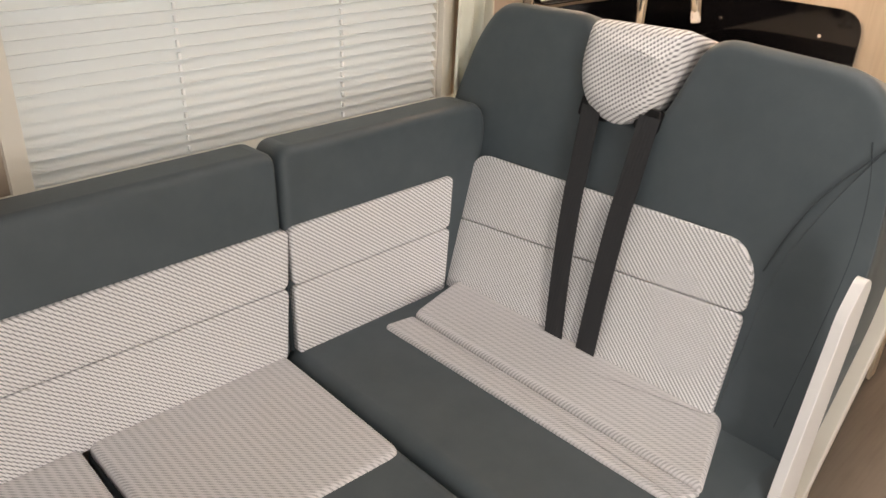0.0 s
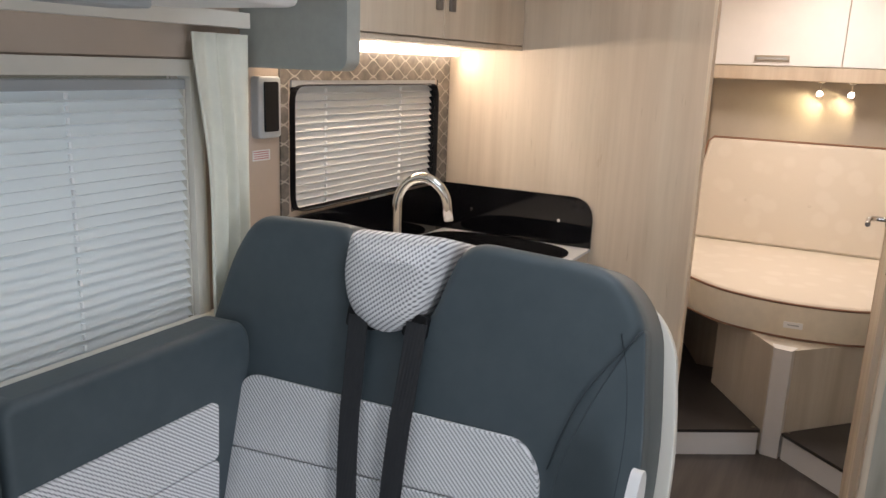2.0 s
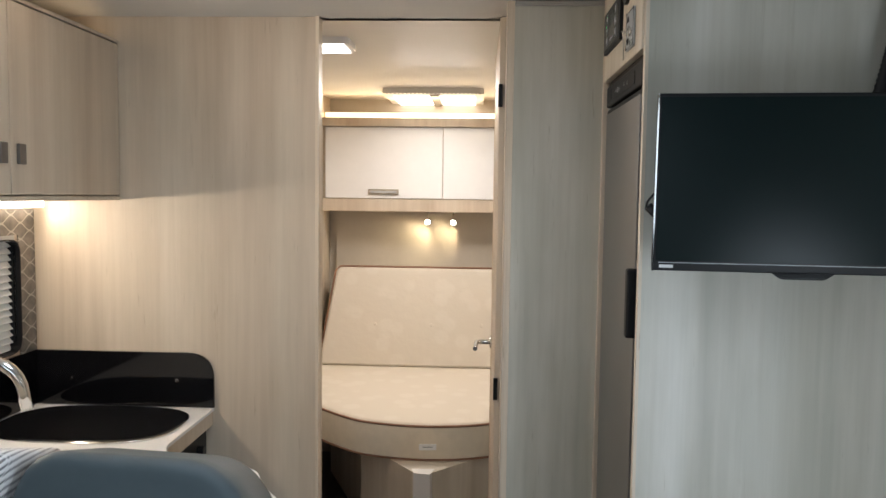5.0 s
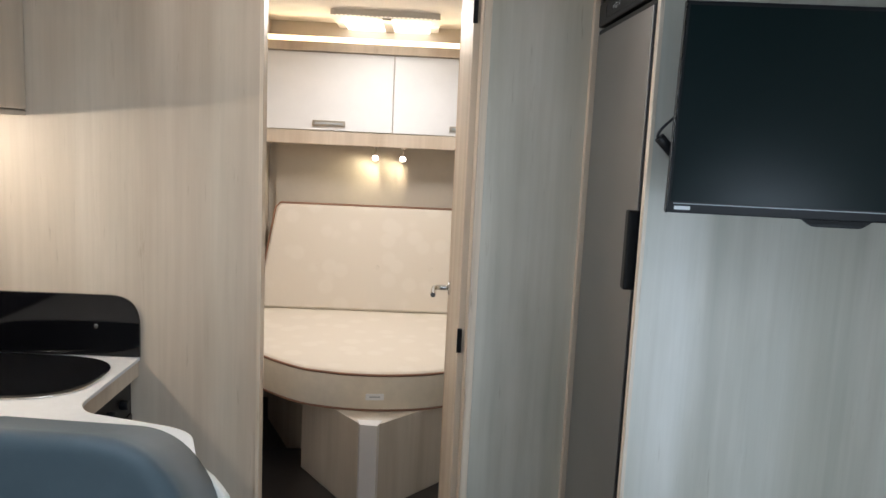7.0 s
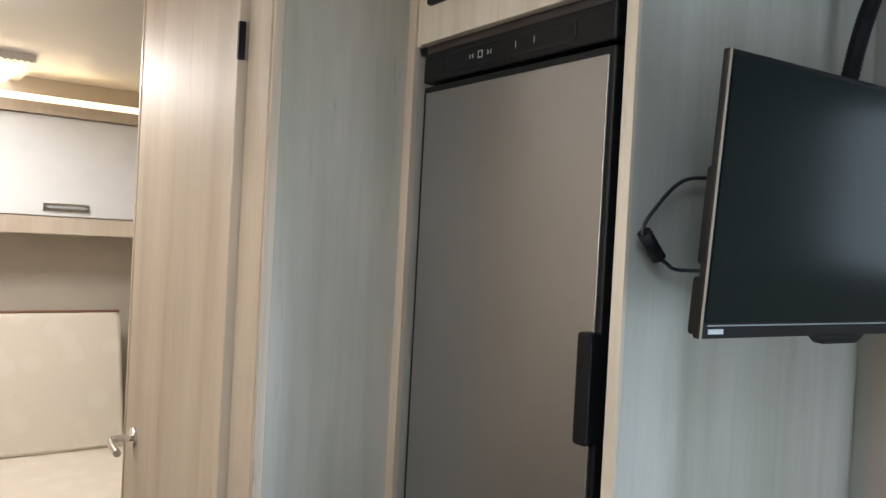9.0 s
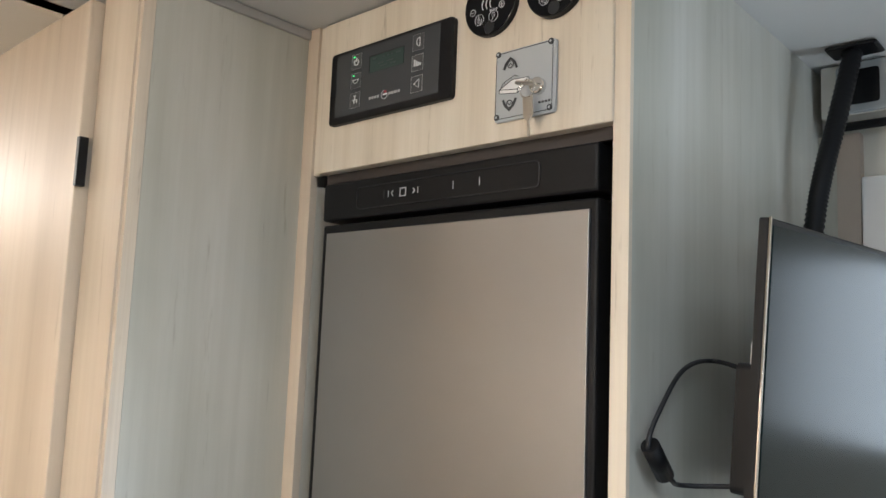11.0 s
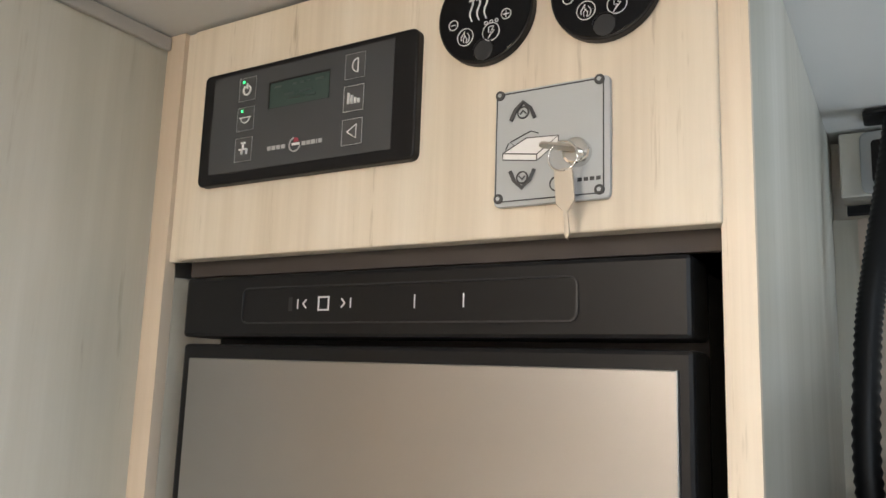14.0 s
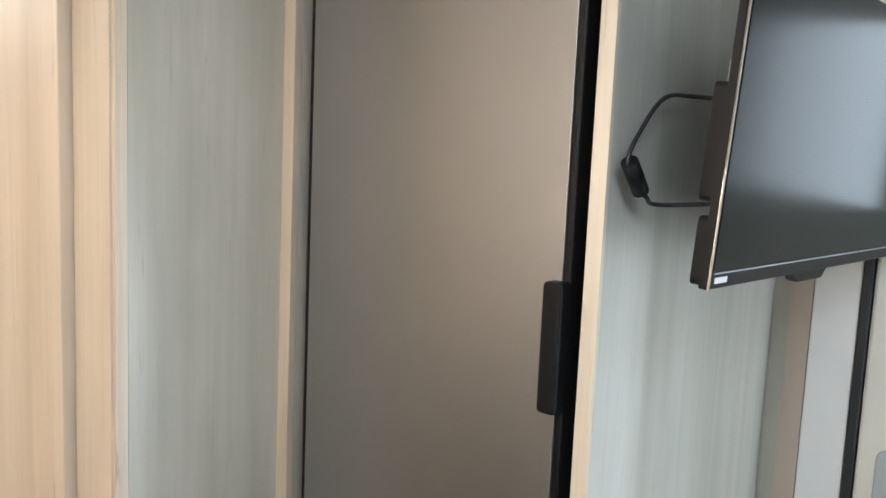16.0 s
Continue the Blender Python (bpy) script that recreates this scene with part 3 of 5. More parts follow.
seat = thing("double_travel_seat", (-0.72, 0.5, F), "double belted seat in slate upholstery with pale twill inserts", "seat")
back = pts((-1.235, 0.50), (-0.245, 0.50), (-0.225, 0.86), (-0.262, 1.11), (-0.335, 1.192), (-0.640, 1.203), (-0.695, 1.02), (-0.862, 1.02), (-0.900, 1.200), (-1.175, 1.190), (-1.225, 1.10), (-1.26, 0.90))
part("backrest", slab(rounded(back, [0.03, 0.04, 0.12, 0.09, 0.07, 0.06, 0.05, 0.05, 0.06, 0.07, 0.08, 0.05], 6), BK, 0.17, 0.024, 4), DARK, seat, "slate grey-blue backrest", smooth=True)
# raised side wing with its seam
wing = pts((-0.385, 0.50), (-0.245, 0.50), (-0.224, 0.86), (-0.262, 1.11), (-0.33, 0.97), (-0.375, 0.84))
part("side_wing", slab(rounded(wing, [0.03, 0.03, 0.10, 0.03, 0.1, 0.08], 6), lift(0.0025), 0.05, 0.002, 2), DARK, seat, smooth=True)
part("lower_insert", slab(rounded(pts((-1.128, 0.515), (-0.386, 0.515), (-0.392, 0.66), (-0.396, 0.745), (-1.120, 0.690)), [0.018, 0.018, 0.03, 0.018, 0.018]), lift(0.015), 0.03, 0.004, 3), TW_BACK, seat, "pale twill insert", smooth=True)
part("upper_insert", slab(rounded(pts((-1.120, 0.6915), (-0.396, 0.7465), (-0.402, 0.820), (-0.445, 0.868), (-1.09, 0.850), (-1.115, 0.83)), [0.018, 0.018, 0.03, 0.03, 0.03, 0.03]), lift(0.014), 0.03, 0.004, 3), TW_BACK, seat, "pale twill insert", smooth=True)
head = pts((-0.897, 1.19), (-0.898, 1.09), (-0.862, 1.022), (-0.785, 0.990), (-0.712, 1.022), (-0.684, 1.09), (-0.655, 1.20))
part("headrest", slab(rounded(head, [0.03, 0.05, 0.04, 0.05, 0.04, 0.05, 0.03], 6), lift(0.035), 0.19, 0.035, 4), TW_HEAD, seat, "round pale twill headrest", smooth=True)
for nm, a, b in (("belt", (-0.835, 1.02), (-0.757, 0.535)), ("belt", (-0.697, 1.03), (-0.673, 0.535))):
    w = 0.0235
    bm = bmesh.new()
    n = 14
    rowsb = []
    for i in range(n + 1):
        t = i / n
        x, z = a[0] + (b[0] - a[0]) * t, a[1] + (b[1] - a[1]) * t
        d = 0.022 + 0.014 * math.sin(t * math.pi) + 0.004 * (t > 0.3)
        rowsb.append([BK @ Vector((x + s * w, v_of(z), d + e)) for s, e in ((-1, 0), (1, 0), (1, -0.002), (-1, -0.002))])
    vs = [[bm.verts.new(p) for p in r] for r in rowsb]
    for r0, r1 in zip(vs, vs[1:]):
        for k in range(4):
            bm.faces.new((r0[k], r0[(k + 1) % 4], r1[(k + 1) % 4], r1[k]))
    bm.faces.new(vs[0]), bm.faces.new(vs[-1][::-1])
    part(nm, bm, BELT, seat, "black woven seat belt")
part("belt_slot", slab(rounded(pts((-0.872, 0.995), (-0.80, 0.995), (-0.80, 1.04), (-0.872, 1.04)), [0.01] * 4), lift(0.012), 0.02, 0.004), BLACKP, seat)
part("buckle_strap", box(-0.79, -0.75, 0.52, 0.54, 0.525, 0.545, 0.004), BLACKP, seat)
part("seat_cushion", box(-1.135, -0.222, 0.07, 0.60, 0.39, 0.532, 0.035, 4), DARK, seat, "slate grey-blue seat cushion", smooth=True)
UP = plane((0, 0, 0.532), (1, 0, 0), (0, 1, 0))
part("cushion_insert", slab(rounded([(-1.048, 0.290), (-0.325, 0.300), (-0.300, 0.359), (-1.035, 0.366)], [0.015, 0.01, 0.006, 0.01]), UP @ Matrix.Translation((0, 0, 0.010)), 0.02, 0.009, 4), TW_SEAT, seat, "pale twill seat insert", smooth=True)
part("cushion_roll", slab(rounded([(-1.036, 0.367), (-0.300, 0.360), (-0.372, 0.575), (-1.085, 0.575)], [0.02, 0.015, 0.03, 0.03], 8), UP @ Matrix.Translation((0, 0, 0.022)), 0.045, 0.020, 5), TW_SEAT, seat, "pale twill roll of the seat cushion", smooth=True)
part("base_box", box(-1.20, -0.26, 0.12, 0.90, F, 0.39, 0.004), CREAM, seat)
part("side_panel", slab(rounded([(0.40, F), (0.54, F), (0.545, 0.54), (0.585, 0.82), (0.592, 0.905), (0.555, 0.925), (0.512, 0.87), (0.449, 0.54)], [0, 0, 0.05, 0.04, 0.02, 0.02, 0.02, 0.03]), plane((-0.205, 0, 0), (0, 1, 0), (0, 0, 1)), 0.018, 0.002), WHITE, seat, "pale side panel of the seat base")
# piping of the wing and shoulder seams
part("wing_seam", ring(curve([lift(0.004) @ Vector((x, v_of(z), 0)) for x, z in ((-0.262, 1.095), (-0.30, 1.045), (-0.345, 0.975), (-0.375, 0.90), (-0.392, 0.83))]), 0.0016, 6), SEAM, seat, smooth=True)
part("edge_seam", ring(curve([lift(0.0015) @ Vector((x, v_of(z), 0)) for x, z in ((-0.300, 1.085), (-0.277, 1.01), (-0.264, 0.90), (-0.268, 0.76), (-0.278, 0.58))]), 0.0014, 6), SEAM, seat, "dark sewn seam", smooth=True)
part("belt_slot", slab(rounded(pts((-0.735, 1.00), (-0.680, 1.00), (-0.680, 1.045), (-0.735, 1.045)), [0.01] * 4), lift(0.012), 0.02, 0.004), BLACKP, seat)
part("back_shell", slab(rounded(pts((-1.22, 0.30), (-0.225, 0.30), (-0.200, 0.86), (-0.235, 1.08), (-0.30, 1.15), (-1.18, 1.15)), [0, 0.02, 0.1, 0.08, 0.05, 0.05]), lift(-0.168), 0.022, 0.004), CREAM, seat, "cream back shell of the seat")

# ---- side sofa ----
SD = plane((-1.100, 0, 0.53), (0, 1, 0), Vector((-0.04, 0, 1)).normalized())


def side_cushion(y0, y1, border, label):
    ob = thing("sofa_back_cushion", (-1.2, (y0 + y1) / 2, 0.53), label, "cushion", "back cushions along the side sofa")
    h = 0.447
    part("cushion", slab(rounded([(y0, -0.02), (y1, -0.02), (y1, h), (y0, h)], [0.03, 0.03, 0.07 if y1 > 0.5 else 0.035, 0.035], 8), SD, 0.085, 0.018, 5), DARK, ob, smooth=True)
    e = y1 - border
    part("lower_insert", slab(rounded([(y0 + 0.004, -0.005), (e - 0.02, -0.005), (e - 0.004, 0.1596), (y0 + 0.004, 0.1596)], [0.018] * 4), SD @ Matrix.Translation((0, 0, 0.012)), 0.03, 0.005, 3), TW_SIDE, ob, "pale twill insert", smooth=True)
    part("upper_insert", slab(rounded([(y0 + 0.004, 0.1606), (e - 0.004, 0.1606), (e + 0.006, 0.288), (y0 + 0.004, 0.288)], [0.018] * 4), SD @ Matrix.Translation((0, 0, 0.011)), 0.03, 0.005, 3), TW_SIDE, ob, "pale twill insert", smooth=True)
    return ob


side_cushion(0.0875, 0.665, 0.125, "slate cushion with a pale twill lower half by the travel seat")
side_cushion(-0.76, 0.0835, 0.0, "long slate cushion with a pale twill lower half under the window")
side_cushion(-1.40, -0.766, 0.0, "slate cushion with a pale twill lower half at the sofa end")


def sofa_seat(y0, y1):
    ob = thing("sofa_seat_cushion", (-0.85, (y0 + y1) / 2, 0.38), "slate sofa seat cushion with a pale twill inset", "cushion", "seat cushions of the side sofa")
    part("cushion", box(-1.12, -0.50, y0, y1, 0.39, 0.530, 0.03, 4), DARK, ob, smooth=True)
    part("insert", slab(rounded([(-1.105, y0 + 0.004), (-0.735, y0 + 0.004), (-0.715, y1 - 0.012), (-1.105, y1 - 0.004)], [0.022, 0.03, 0.03, 0.022]), UP @ Matrix.Translation((0, 0, 0.006)), 0.03, 0.012, 3), TW_SEAT, ob, "pale twill insert", smooth=True)


sofa_seat(-0.355, 0.066)
sofa_seat(-0.79, -0.36)
sofa_seat(-1.225, -0.795)
solo("sofa_plinth_box", box(-1.325, -0.54, -1.4, 0.06, F, 0.388, 0.004), CREAM, "cream box under the sofa cushions", "seat box")
solo("sofa_ledge", box(-1.325, -1.226, -1.4, 0.95, 0.82, 0.93, 0.006), CREAM, "cream ledge behind the sofa cushions", "ledge")

# ---- galley ----
front = [(-1.328, 0.965), (-0.335, 0.965), (-0.345, 1.10), (-0.452, 1.40), (-0.50, 1.435), (-0.72, 1.505), (-0.752, 1.56), (-0.752, 1.938), (-1.328, 1.938)]
top = rounded(front, [0, 0.02, 0.10, 0.05, 0.06, 0.05, 0.05, 0, 0], 6)
solo("worktop", slab(top, UP @ Matrix.Translation((0, 0, WT - 0.532)), 0.010, 0.002), WORKTOP, "white laminate worktop of the galley", "worktop")
core = rounded([(x - (0.004 if x > -1.3 else 0), y) for x, y in front], [0, 0.02, 0.10, 0.05, 0.06, 0.05, 0.05, 0, 0], 6)
solo("worktop_edging", slab(core, UP @ Matrix.Translation((0, 0, WT - 0.010 - 0.532)), 0.045), WOOD, "beige wood edge band under the worktop", "worktop")
cab = thing("galley_cabinet", (-0.9, 1.45, F), "pale wood galley cabinet under the worktop", "cabinet")
part("body", box(-1.328, -0.80, 1.45, 1.936, F, WT - 0.06), WOOD, cab)
part("end_body", slab(rounded([(-1.328, 0.975), (-0.38, 0.975), (-0.39, 1.10), (-0.49, 1.38), (-0.76, 1.46), (-1.328, 1.46)], [0, 0.02, 0.08, 0.05, 0.03, 0]), UP @ Matrix.Translation((0, 0, WT - 0.056 - 0.532)), WT - 0.056 - F), WOOD, cab)
oven = thing("cooker", (-0.79, 1.72, 0.3), "black built-in cooker with control knobs", "cooker")
part("front", box(-0.80, -0.772, 1.52, 1.925, 0.35, 0.868, 0.004), BLACKP, oven)
part("glass_door", box(-0.772, -0.766, 1.53, 1.915, 0.40, 0.78, 0.004), BLACK, oven)
for k in range(4):
    part("knob", disc(plane((-0.752, 1.58 + 0.09 * k, 0.826), (0, 1, 0), (0, 0, 1)), 0.014, 0.02, 0.003, 20), BLACKP, oven, smooth=False)

part("blind_pull", box(XL + 0.001, XL + 0.012, 1.43, 1.53, 1.112, 1.124, 0.003), GREYMET, thing("blind_handle", (XL, 1.48, 1.112), "small pale pull tab under the galley window", "handle"))
board = thing("tile_board", (XL, 1.5, 1.1), "brown splashback board with a pale ogee line pattern", "splashback")
bmb = bmesh.new()
for y0, y1, z0, z1 in ((1.015, 1.9375, 1.479, 1.60), (1.015, 1.046, 1.11, 1.479), (1.854, 1.9375, 1.11, 1.479)):
    box(XL + 0.001, XL + 0.006, y0, y1, z0, z1, bm=bmb)
part("board", bmb, OGEE, board)
bmb = bmesh.new()
box(XL + 0.001, XL + 0.008, 1.015, 1.9375, WT + 0.002, 1.110, bm=bmb)
solo("black_wall_splashback", bmb, BLACK, "black glass splashback under the galley window", "splashback")
SP = rounded([(-1.320, WT + 0.002), (-0.750, WT + 0.002), (-0.750, 1.110), (-1.320, 1.110)], [0, 0, 0.09, 0], 10)
sp = thing("black_splashback", (-1.03, KY - 0.004, WT), "black glass splashback with a rounded corner on the bulkhead", "splashback")
part("glass_panel", slab(SP, at_y(0, KY - 0.012, 0), 0.010, 0.001), BLACK, sp)
for x in (-1.208, -0.868):
    part("screw_cap", disc(at_y(x, KY - 0.014, 1.021), 0.0065, 0.004, 0.001, 20), CHROME, sp)


def superring(cx, cy, a, b, z, k=40, p=3.0):
    return [Vector((cx + a * math.copysign(abs(math.cos(t)) ** (2 / p), math.cos(t)), cy + b * math.copysign(abs(math.sin(t)) ** (2 / p), math.sin(t)), z)) for t in [2 * math.pi * i / k for i in range(k)]]


def bowl(cx, cy, a, b, name, label):
    ob = thing(name, (cx, cy, WT), label, "sink")
    bm = bmesh.new()
    spec = ((a, b, 0.001), (a, b, 0.006), (a - 0.012, b - 0.012, 0.007), (a - 0.022, b - 0.022, 0.0035), (a - 0.08, b - 0.07, 0.0032))
    loops = [[bm.verts.new(q) for q in superring(cx, cy, aa, bb, WT + zz)] for aa, bb, zz in spec]
    for r0, r1 in zip(loops, loops[1:]):
        for k in range(40):
            bm.faces.new((r0[k], r0[(k + 1) % 40], r1[(k + 1) % 40], r1[k]))
    bm.faces.new(loops[-1])
    part("basin", bm, SINKM, ob, smooth=True)
    part("chrome_rim", ring(superring(cx, cy, a + 0.001, b + 0.001, WT + 0.003), 0.0028, 6, True), CHROME, ob, "chrome rim", smooth=True)
    return ob


bowl(-1.045, 1.735, 0.265, 0.178, "sink", "black sink cover in a thin chrome rim set in the worktop")
tap = thing("tap", (-1.055, 1.17, WT), "tall chrome swan-neck tap on the worktop", "tap")
neck = [(-1.055, 1.17, WT), (-1.055, 1.17, WT + 0.10), (-1.055, 1.17, WT + 0.225)]
neck += [(-1.055 + 0.066 - 0.066 * math.cos(t), 1.17 + 0.012 * t, WT + 0.232 + 0.074 * math.sin(t)) for t in [math.pi * i / 12 for i in range(0, 13)]] + [(-0.918, 1.212, WT + 0.195)]
part("spout", ring(neck, 0.0135, 14), CHROME, tap, smooth=True)
part("tap_base", disc(plane((-1.055, 1.17, WT + 0.012), (1, 0, 0), (0, 1, 0)), 0.026, 0.012, 0.003, 24), CHROME, tap)
part("lever", ring([(-1.055, 1.15, WT + 0.03), (-1.04, 1.10, WT + 0.05)], 0.006, 8), CHROME, tap, smooth=True)

over = thing("galley_wall_cabinet", (-1.18, 1.43, 1.60), "pale wood overhead cabinet with two doors and small handles", "cabinet")
part("body", box(-1.328, -1.062, 0.93, 1.938, 1.600, 2.070), WOOD, over)
part("bottom_rail", box(-1.328, -1.045, 0.93, 1.938, 1.588, 1.600), WOOD, over)
for y0, y1, yh in ((0.934, 1.374, 1.338), (1.378, 1.934, 1.412)):
    d = part("door", box(-1.060, -1.043, y0, y1, 1.604, 2.066, 0.002), WOOD, over)
    part("handle", box(-1.043, -1.033, yh - 0.0135, yh + 0.0135, 1.678, 1.728, 0.002), HANDLEM, d, "small square nickel handle")
part("cabinet_top", box(-1.328, -1.043, 0.93, 1.938, 2.0705, 2.080), WOOD, over)
strip = thing("led_strip", (-1.29, 1.41, 1.575), "glowing white light strip under the overhead cabinet", "lamp")
part("diffuser", box(-1.310, -1.286, 0.94, 1.930, 1.562, 1.5995, 0.002), GLOW, strip)
strip2 = thing("ceiling_light_strip", (-1.10, 1.4, 2.04), "warm light strip on top of the overhead cabinet", "lamp")
part("diffuser", box(-1.12, -1.10, 0.95, 1.92, 2.0805, 2.092), GLOWC, strip2)
solo("bulkhead_foot_step", box(-0.56, -0.475, 2.20, 2.36, F, 0.10, 0.004), WHITE, "white end of the bedroom step beside the doorway", "step")

# living-room rooflight
rl = thing("rooflight", (-0.32, 0.6, CEIL - 0.04), "white framed rooflight in the ceiling", "rooflight")
bmr = bmesh.new()
for x0, x1, y0, y1 in ((-0.66, 0.02, 0.30, 0.345), (-0.66, 0.02, 0.865, 0.91), (-0.66, -0.615, 0.345, 0.865), (-0.025, 0.02, 0.345, 0.865)):
    box(x0, x1, y0, y1, CEIL - 0.022, CEIL - 0.001, 0.006, bm=bmr)
part("frame", bmr, WHITE, rl)
part("dome", box(-0.615, -0.025, 0.345, 0.865, CEIL - 0.006, CEIL - 0.002), material("rooflight_dome", (0.8, 0.86, 0.9), 0.3, Emission_Color=(0.75, 0.88, 1, 1), Emission_Strength=1.2), rl)

# unseen fixture, added to give the facia's fill lamp a body
dl = thing("added_downlight", (-0.55, 1.38, CEIL - 0.015), "added downlight in a nickel ring, an unseen fixture for the facia's fill light", "lamp")
part("ring", disc(plane((-0.55, 1.38, CEIL - 0.013), (1, 0, 0), (0, -1, 0)), 0.036, 0.0125, 0.002, 32), NICKEL, dl)
part("lens", disc(plane((-0.55, 1.38, CEIL - 0.0142), (1, 0, 0), (0, -1, 0)), 0.026, 0.001, 0, 28), GLOWV, dl)

# ---- bedroom ----
bed = thing("island_bed", (-0.36, 3.9, F), "island bed base with a tapered pale front and a centre post", "bed")
BZ = 0.060         # level of the bedroom steps
PX = -0.150
foot = [(-0.475, 3.19), (PX - 0.035, 2.80), (PX + 0.035, 2.80), (0.16, 3.09), (0.45, 3.5), (0.45, 4.10), (-0.80, 4.10), (-0.50, 3.40)]
part("front_panel", slab(foot, plane((0, 0, 0.424), (1, 0, 0), (0, 1, 0)), 0.424 - F), WOODP, bed, "limed pale wood front panels")
part("post", slab([(PX - 0.036, 2.785), (PX + 0.034, 2.775), (PX + 0.05, 2.84), (PX - 0.05, 2.84)], plane((0, 0, 0.428), (1, 0, 0), (0, 1, 0)), 0.428 - F), WHITE, bed, "white centre post")


def mattress_outline(grow=0.0):
    front = [(-0.82, 3.42), (-0.70, 3.16), (-0.485, 2.952), (-0.33, 2.885), (-0.16, 2.862), (0.0, 2.88), (0.14, 2.93), (0.32, 3.06), (0.46, 3.25)]
    p = curve([(x, y, 0) for x, y in front], 6)
    return [(q.x, q.y) for q in p] + [(0.55, 4.20), (-0.90, 4.20)]


SHEET[0] = MATTRESS
mat = thing("mattress", (-0.2, 3.5, 0.44), "cream quilted mattress with brown piping on the island bed", "mattress")
part("body", slab(mattress_outline(), plane((0, 0, 0.622), (1, 0, 0), (0, 1, 0)), 0.165, 0.02, 3), TICK, mat, smooth=True)
side = bmesh.new()
rows = [[side.verts.new((x, y - 0.004, z)) for x, y in mattress_outline()[:-2]] for z in (0.604, 0.585, 0.50, 0.468)]
for j, bulge in ((1, 0.004), (2, 0.004)):
    for v in rows[j]:
        v.co.y -= bulge
for a, b in zip(rows, rows[1:]):
    for k in range(len(a) - 1):
        side.faces.new((a[k], a[k + 1], b[k + 1], b[k]))
part("side_border", side, BORDER, mat, "plain cream side border, lightened for the daylight on it", smooth=True)
edge = [Vector((x, y, 0.610)) for x, y in mattress_outline()[:-2]]
part("piping", ring(edge, 0.006, 6), PIPING, mat, "brown piping", smooth=True)
edge = [Vector((x, y, 0.462)) for x, y in mattress_outline()[:-2]]
part("piping", ring(edge, 0.005, 6), PIPING, mat, "brown piping", smooth=True)
ml = part("maker_label", slab(rounded(rect(0.075, 0.026), [0.004] * 4), plane((-0.132, 2.847, 0.523), (1, 0.1, 0), (0, 0, 1)), 0.006), BRIGHTM, mat, "small white stitched label")
part("label_print", slab(rect(0.044, 0.004), plane((-0.132, 2.8455, 0.524), (1, 0.1, 0), (0, 0, 1)), 0.002), GREYMET, mat)
SHEET[0] = VAN
bol = thing("raised_mattress_end", (-0.2, 4.4, 0.62), "cream quilted mattress end propped up against the headboard", "mattress")
RB = plane((-0.04, 4.06, 0.60), (1, 0, 0), Vector((0, 0.17, 0.55)).normalized())
part("body", slab(rounded([(-0.832, 0.0), (0.56, 0.0), (0.56, 0.605), (-0.755, 0.605)], [0.02, 0.02, 0.05, 0.05]), RB, 0.14, 0.025, 3), TICK, bol, smooth=True)
part("piping", ring([RB @ Vector((-0.830, 0.02, -0.008)), RB @ Vector((-0.758, 0.575, -0.008)), RB @ Vector((-0.73, 0.603, -0.008)), RB @ Vector((0.55, 0.603, -0.008))], 0.006, 6), PIPING, bol, "brown piping", smooth=True)
for x, v in ((-0.50, 0.25), (-0.16, 0.25), (0.14, 0.25)):
    part("tuft_button", disc(RB @ Matrix.Translation((x, v, 0.003)), 0.010, 0.006, 0.002, 14), TICK, bol)

SHEET[0] = BEDROOM
bc = thing("bedroom_wall_cabinet", (-0.3, 4.75, 1.56), "white overhead bedroom cabinet with bar handles", "cabinet")
part("body", box(-0.958, XR, 4.62, YB - 0.002, 1.50, 2.09), WOOD, bc, "pale wood carcass")
part("lower_rail", box(-0.958, XR, 4.605, 4.62, 1.503, 1.583, 0.002), WOOD, bc)
part("upper_rail", box(-0.958, XR, 4.585, 4.62, 2.055, 2.11, 0.002), WOOD, bc)
for x0, x1, xh in ((-0.938, -0.168, -0.553), (-0.164, 0.610, 0.282)):
    d = part("door", box(x0, x1, 4.600, 4.6195, 1.588, 2.050, 0.003), WHITE, bc, "white flap door")
    hb = bmesh.new()
    box(xh - 0.10, xh + 0.10, 4.588, 4.5995, 1.612, 1.648, 0.003, bm=hb)
    part("handle", hb, NICKEL, d, "recessed nickel bar handle")
    part("grip", box(xh - 0.085, xh + 0.085, 4.584, 4.588, 1.624, 1.636, 0.001), GREYMET, d)
ls = thing("bedroom_light_strip", (-0.3, 4.68, 2.11), "warm glowing cove light over the bedroom cabinet", "lamp")
part("diffuser", box(-0.95, XR - 0.01, 4.66, 4.69, 2.115, 2.150), GLOWC, ls)
area("bedroom_cove_light", (-0.3, 4.64, 2.125), (-0.3, 4.2, 2.35), 1.2, 0.04, 2, (1.0, 0.74, 0.42))
wall("headboard_panel", -0.905, XR, YB - 0.04, YB - 0.002, 0.9, 1.499, HEADM, "taupe headboard panel")


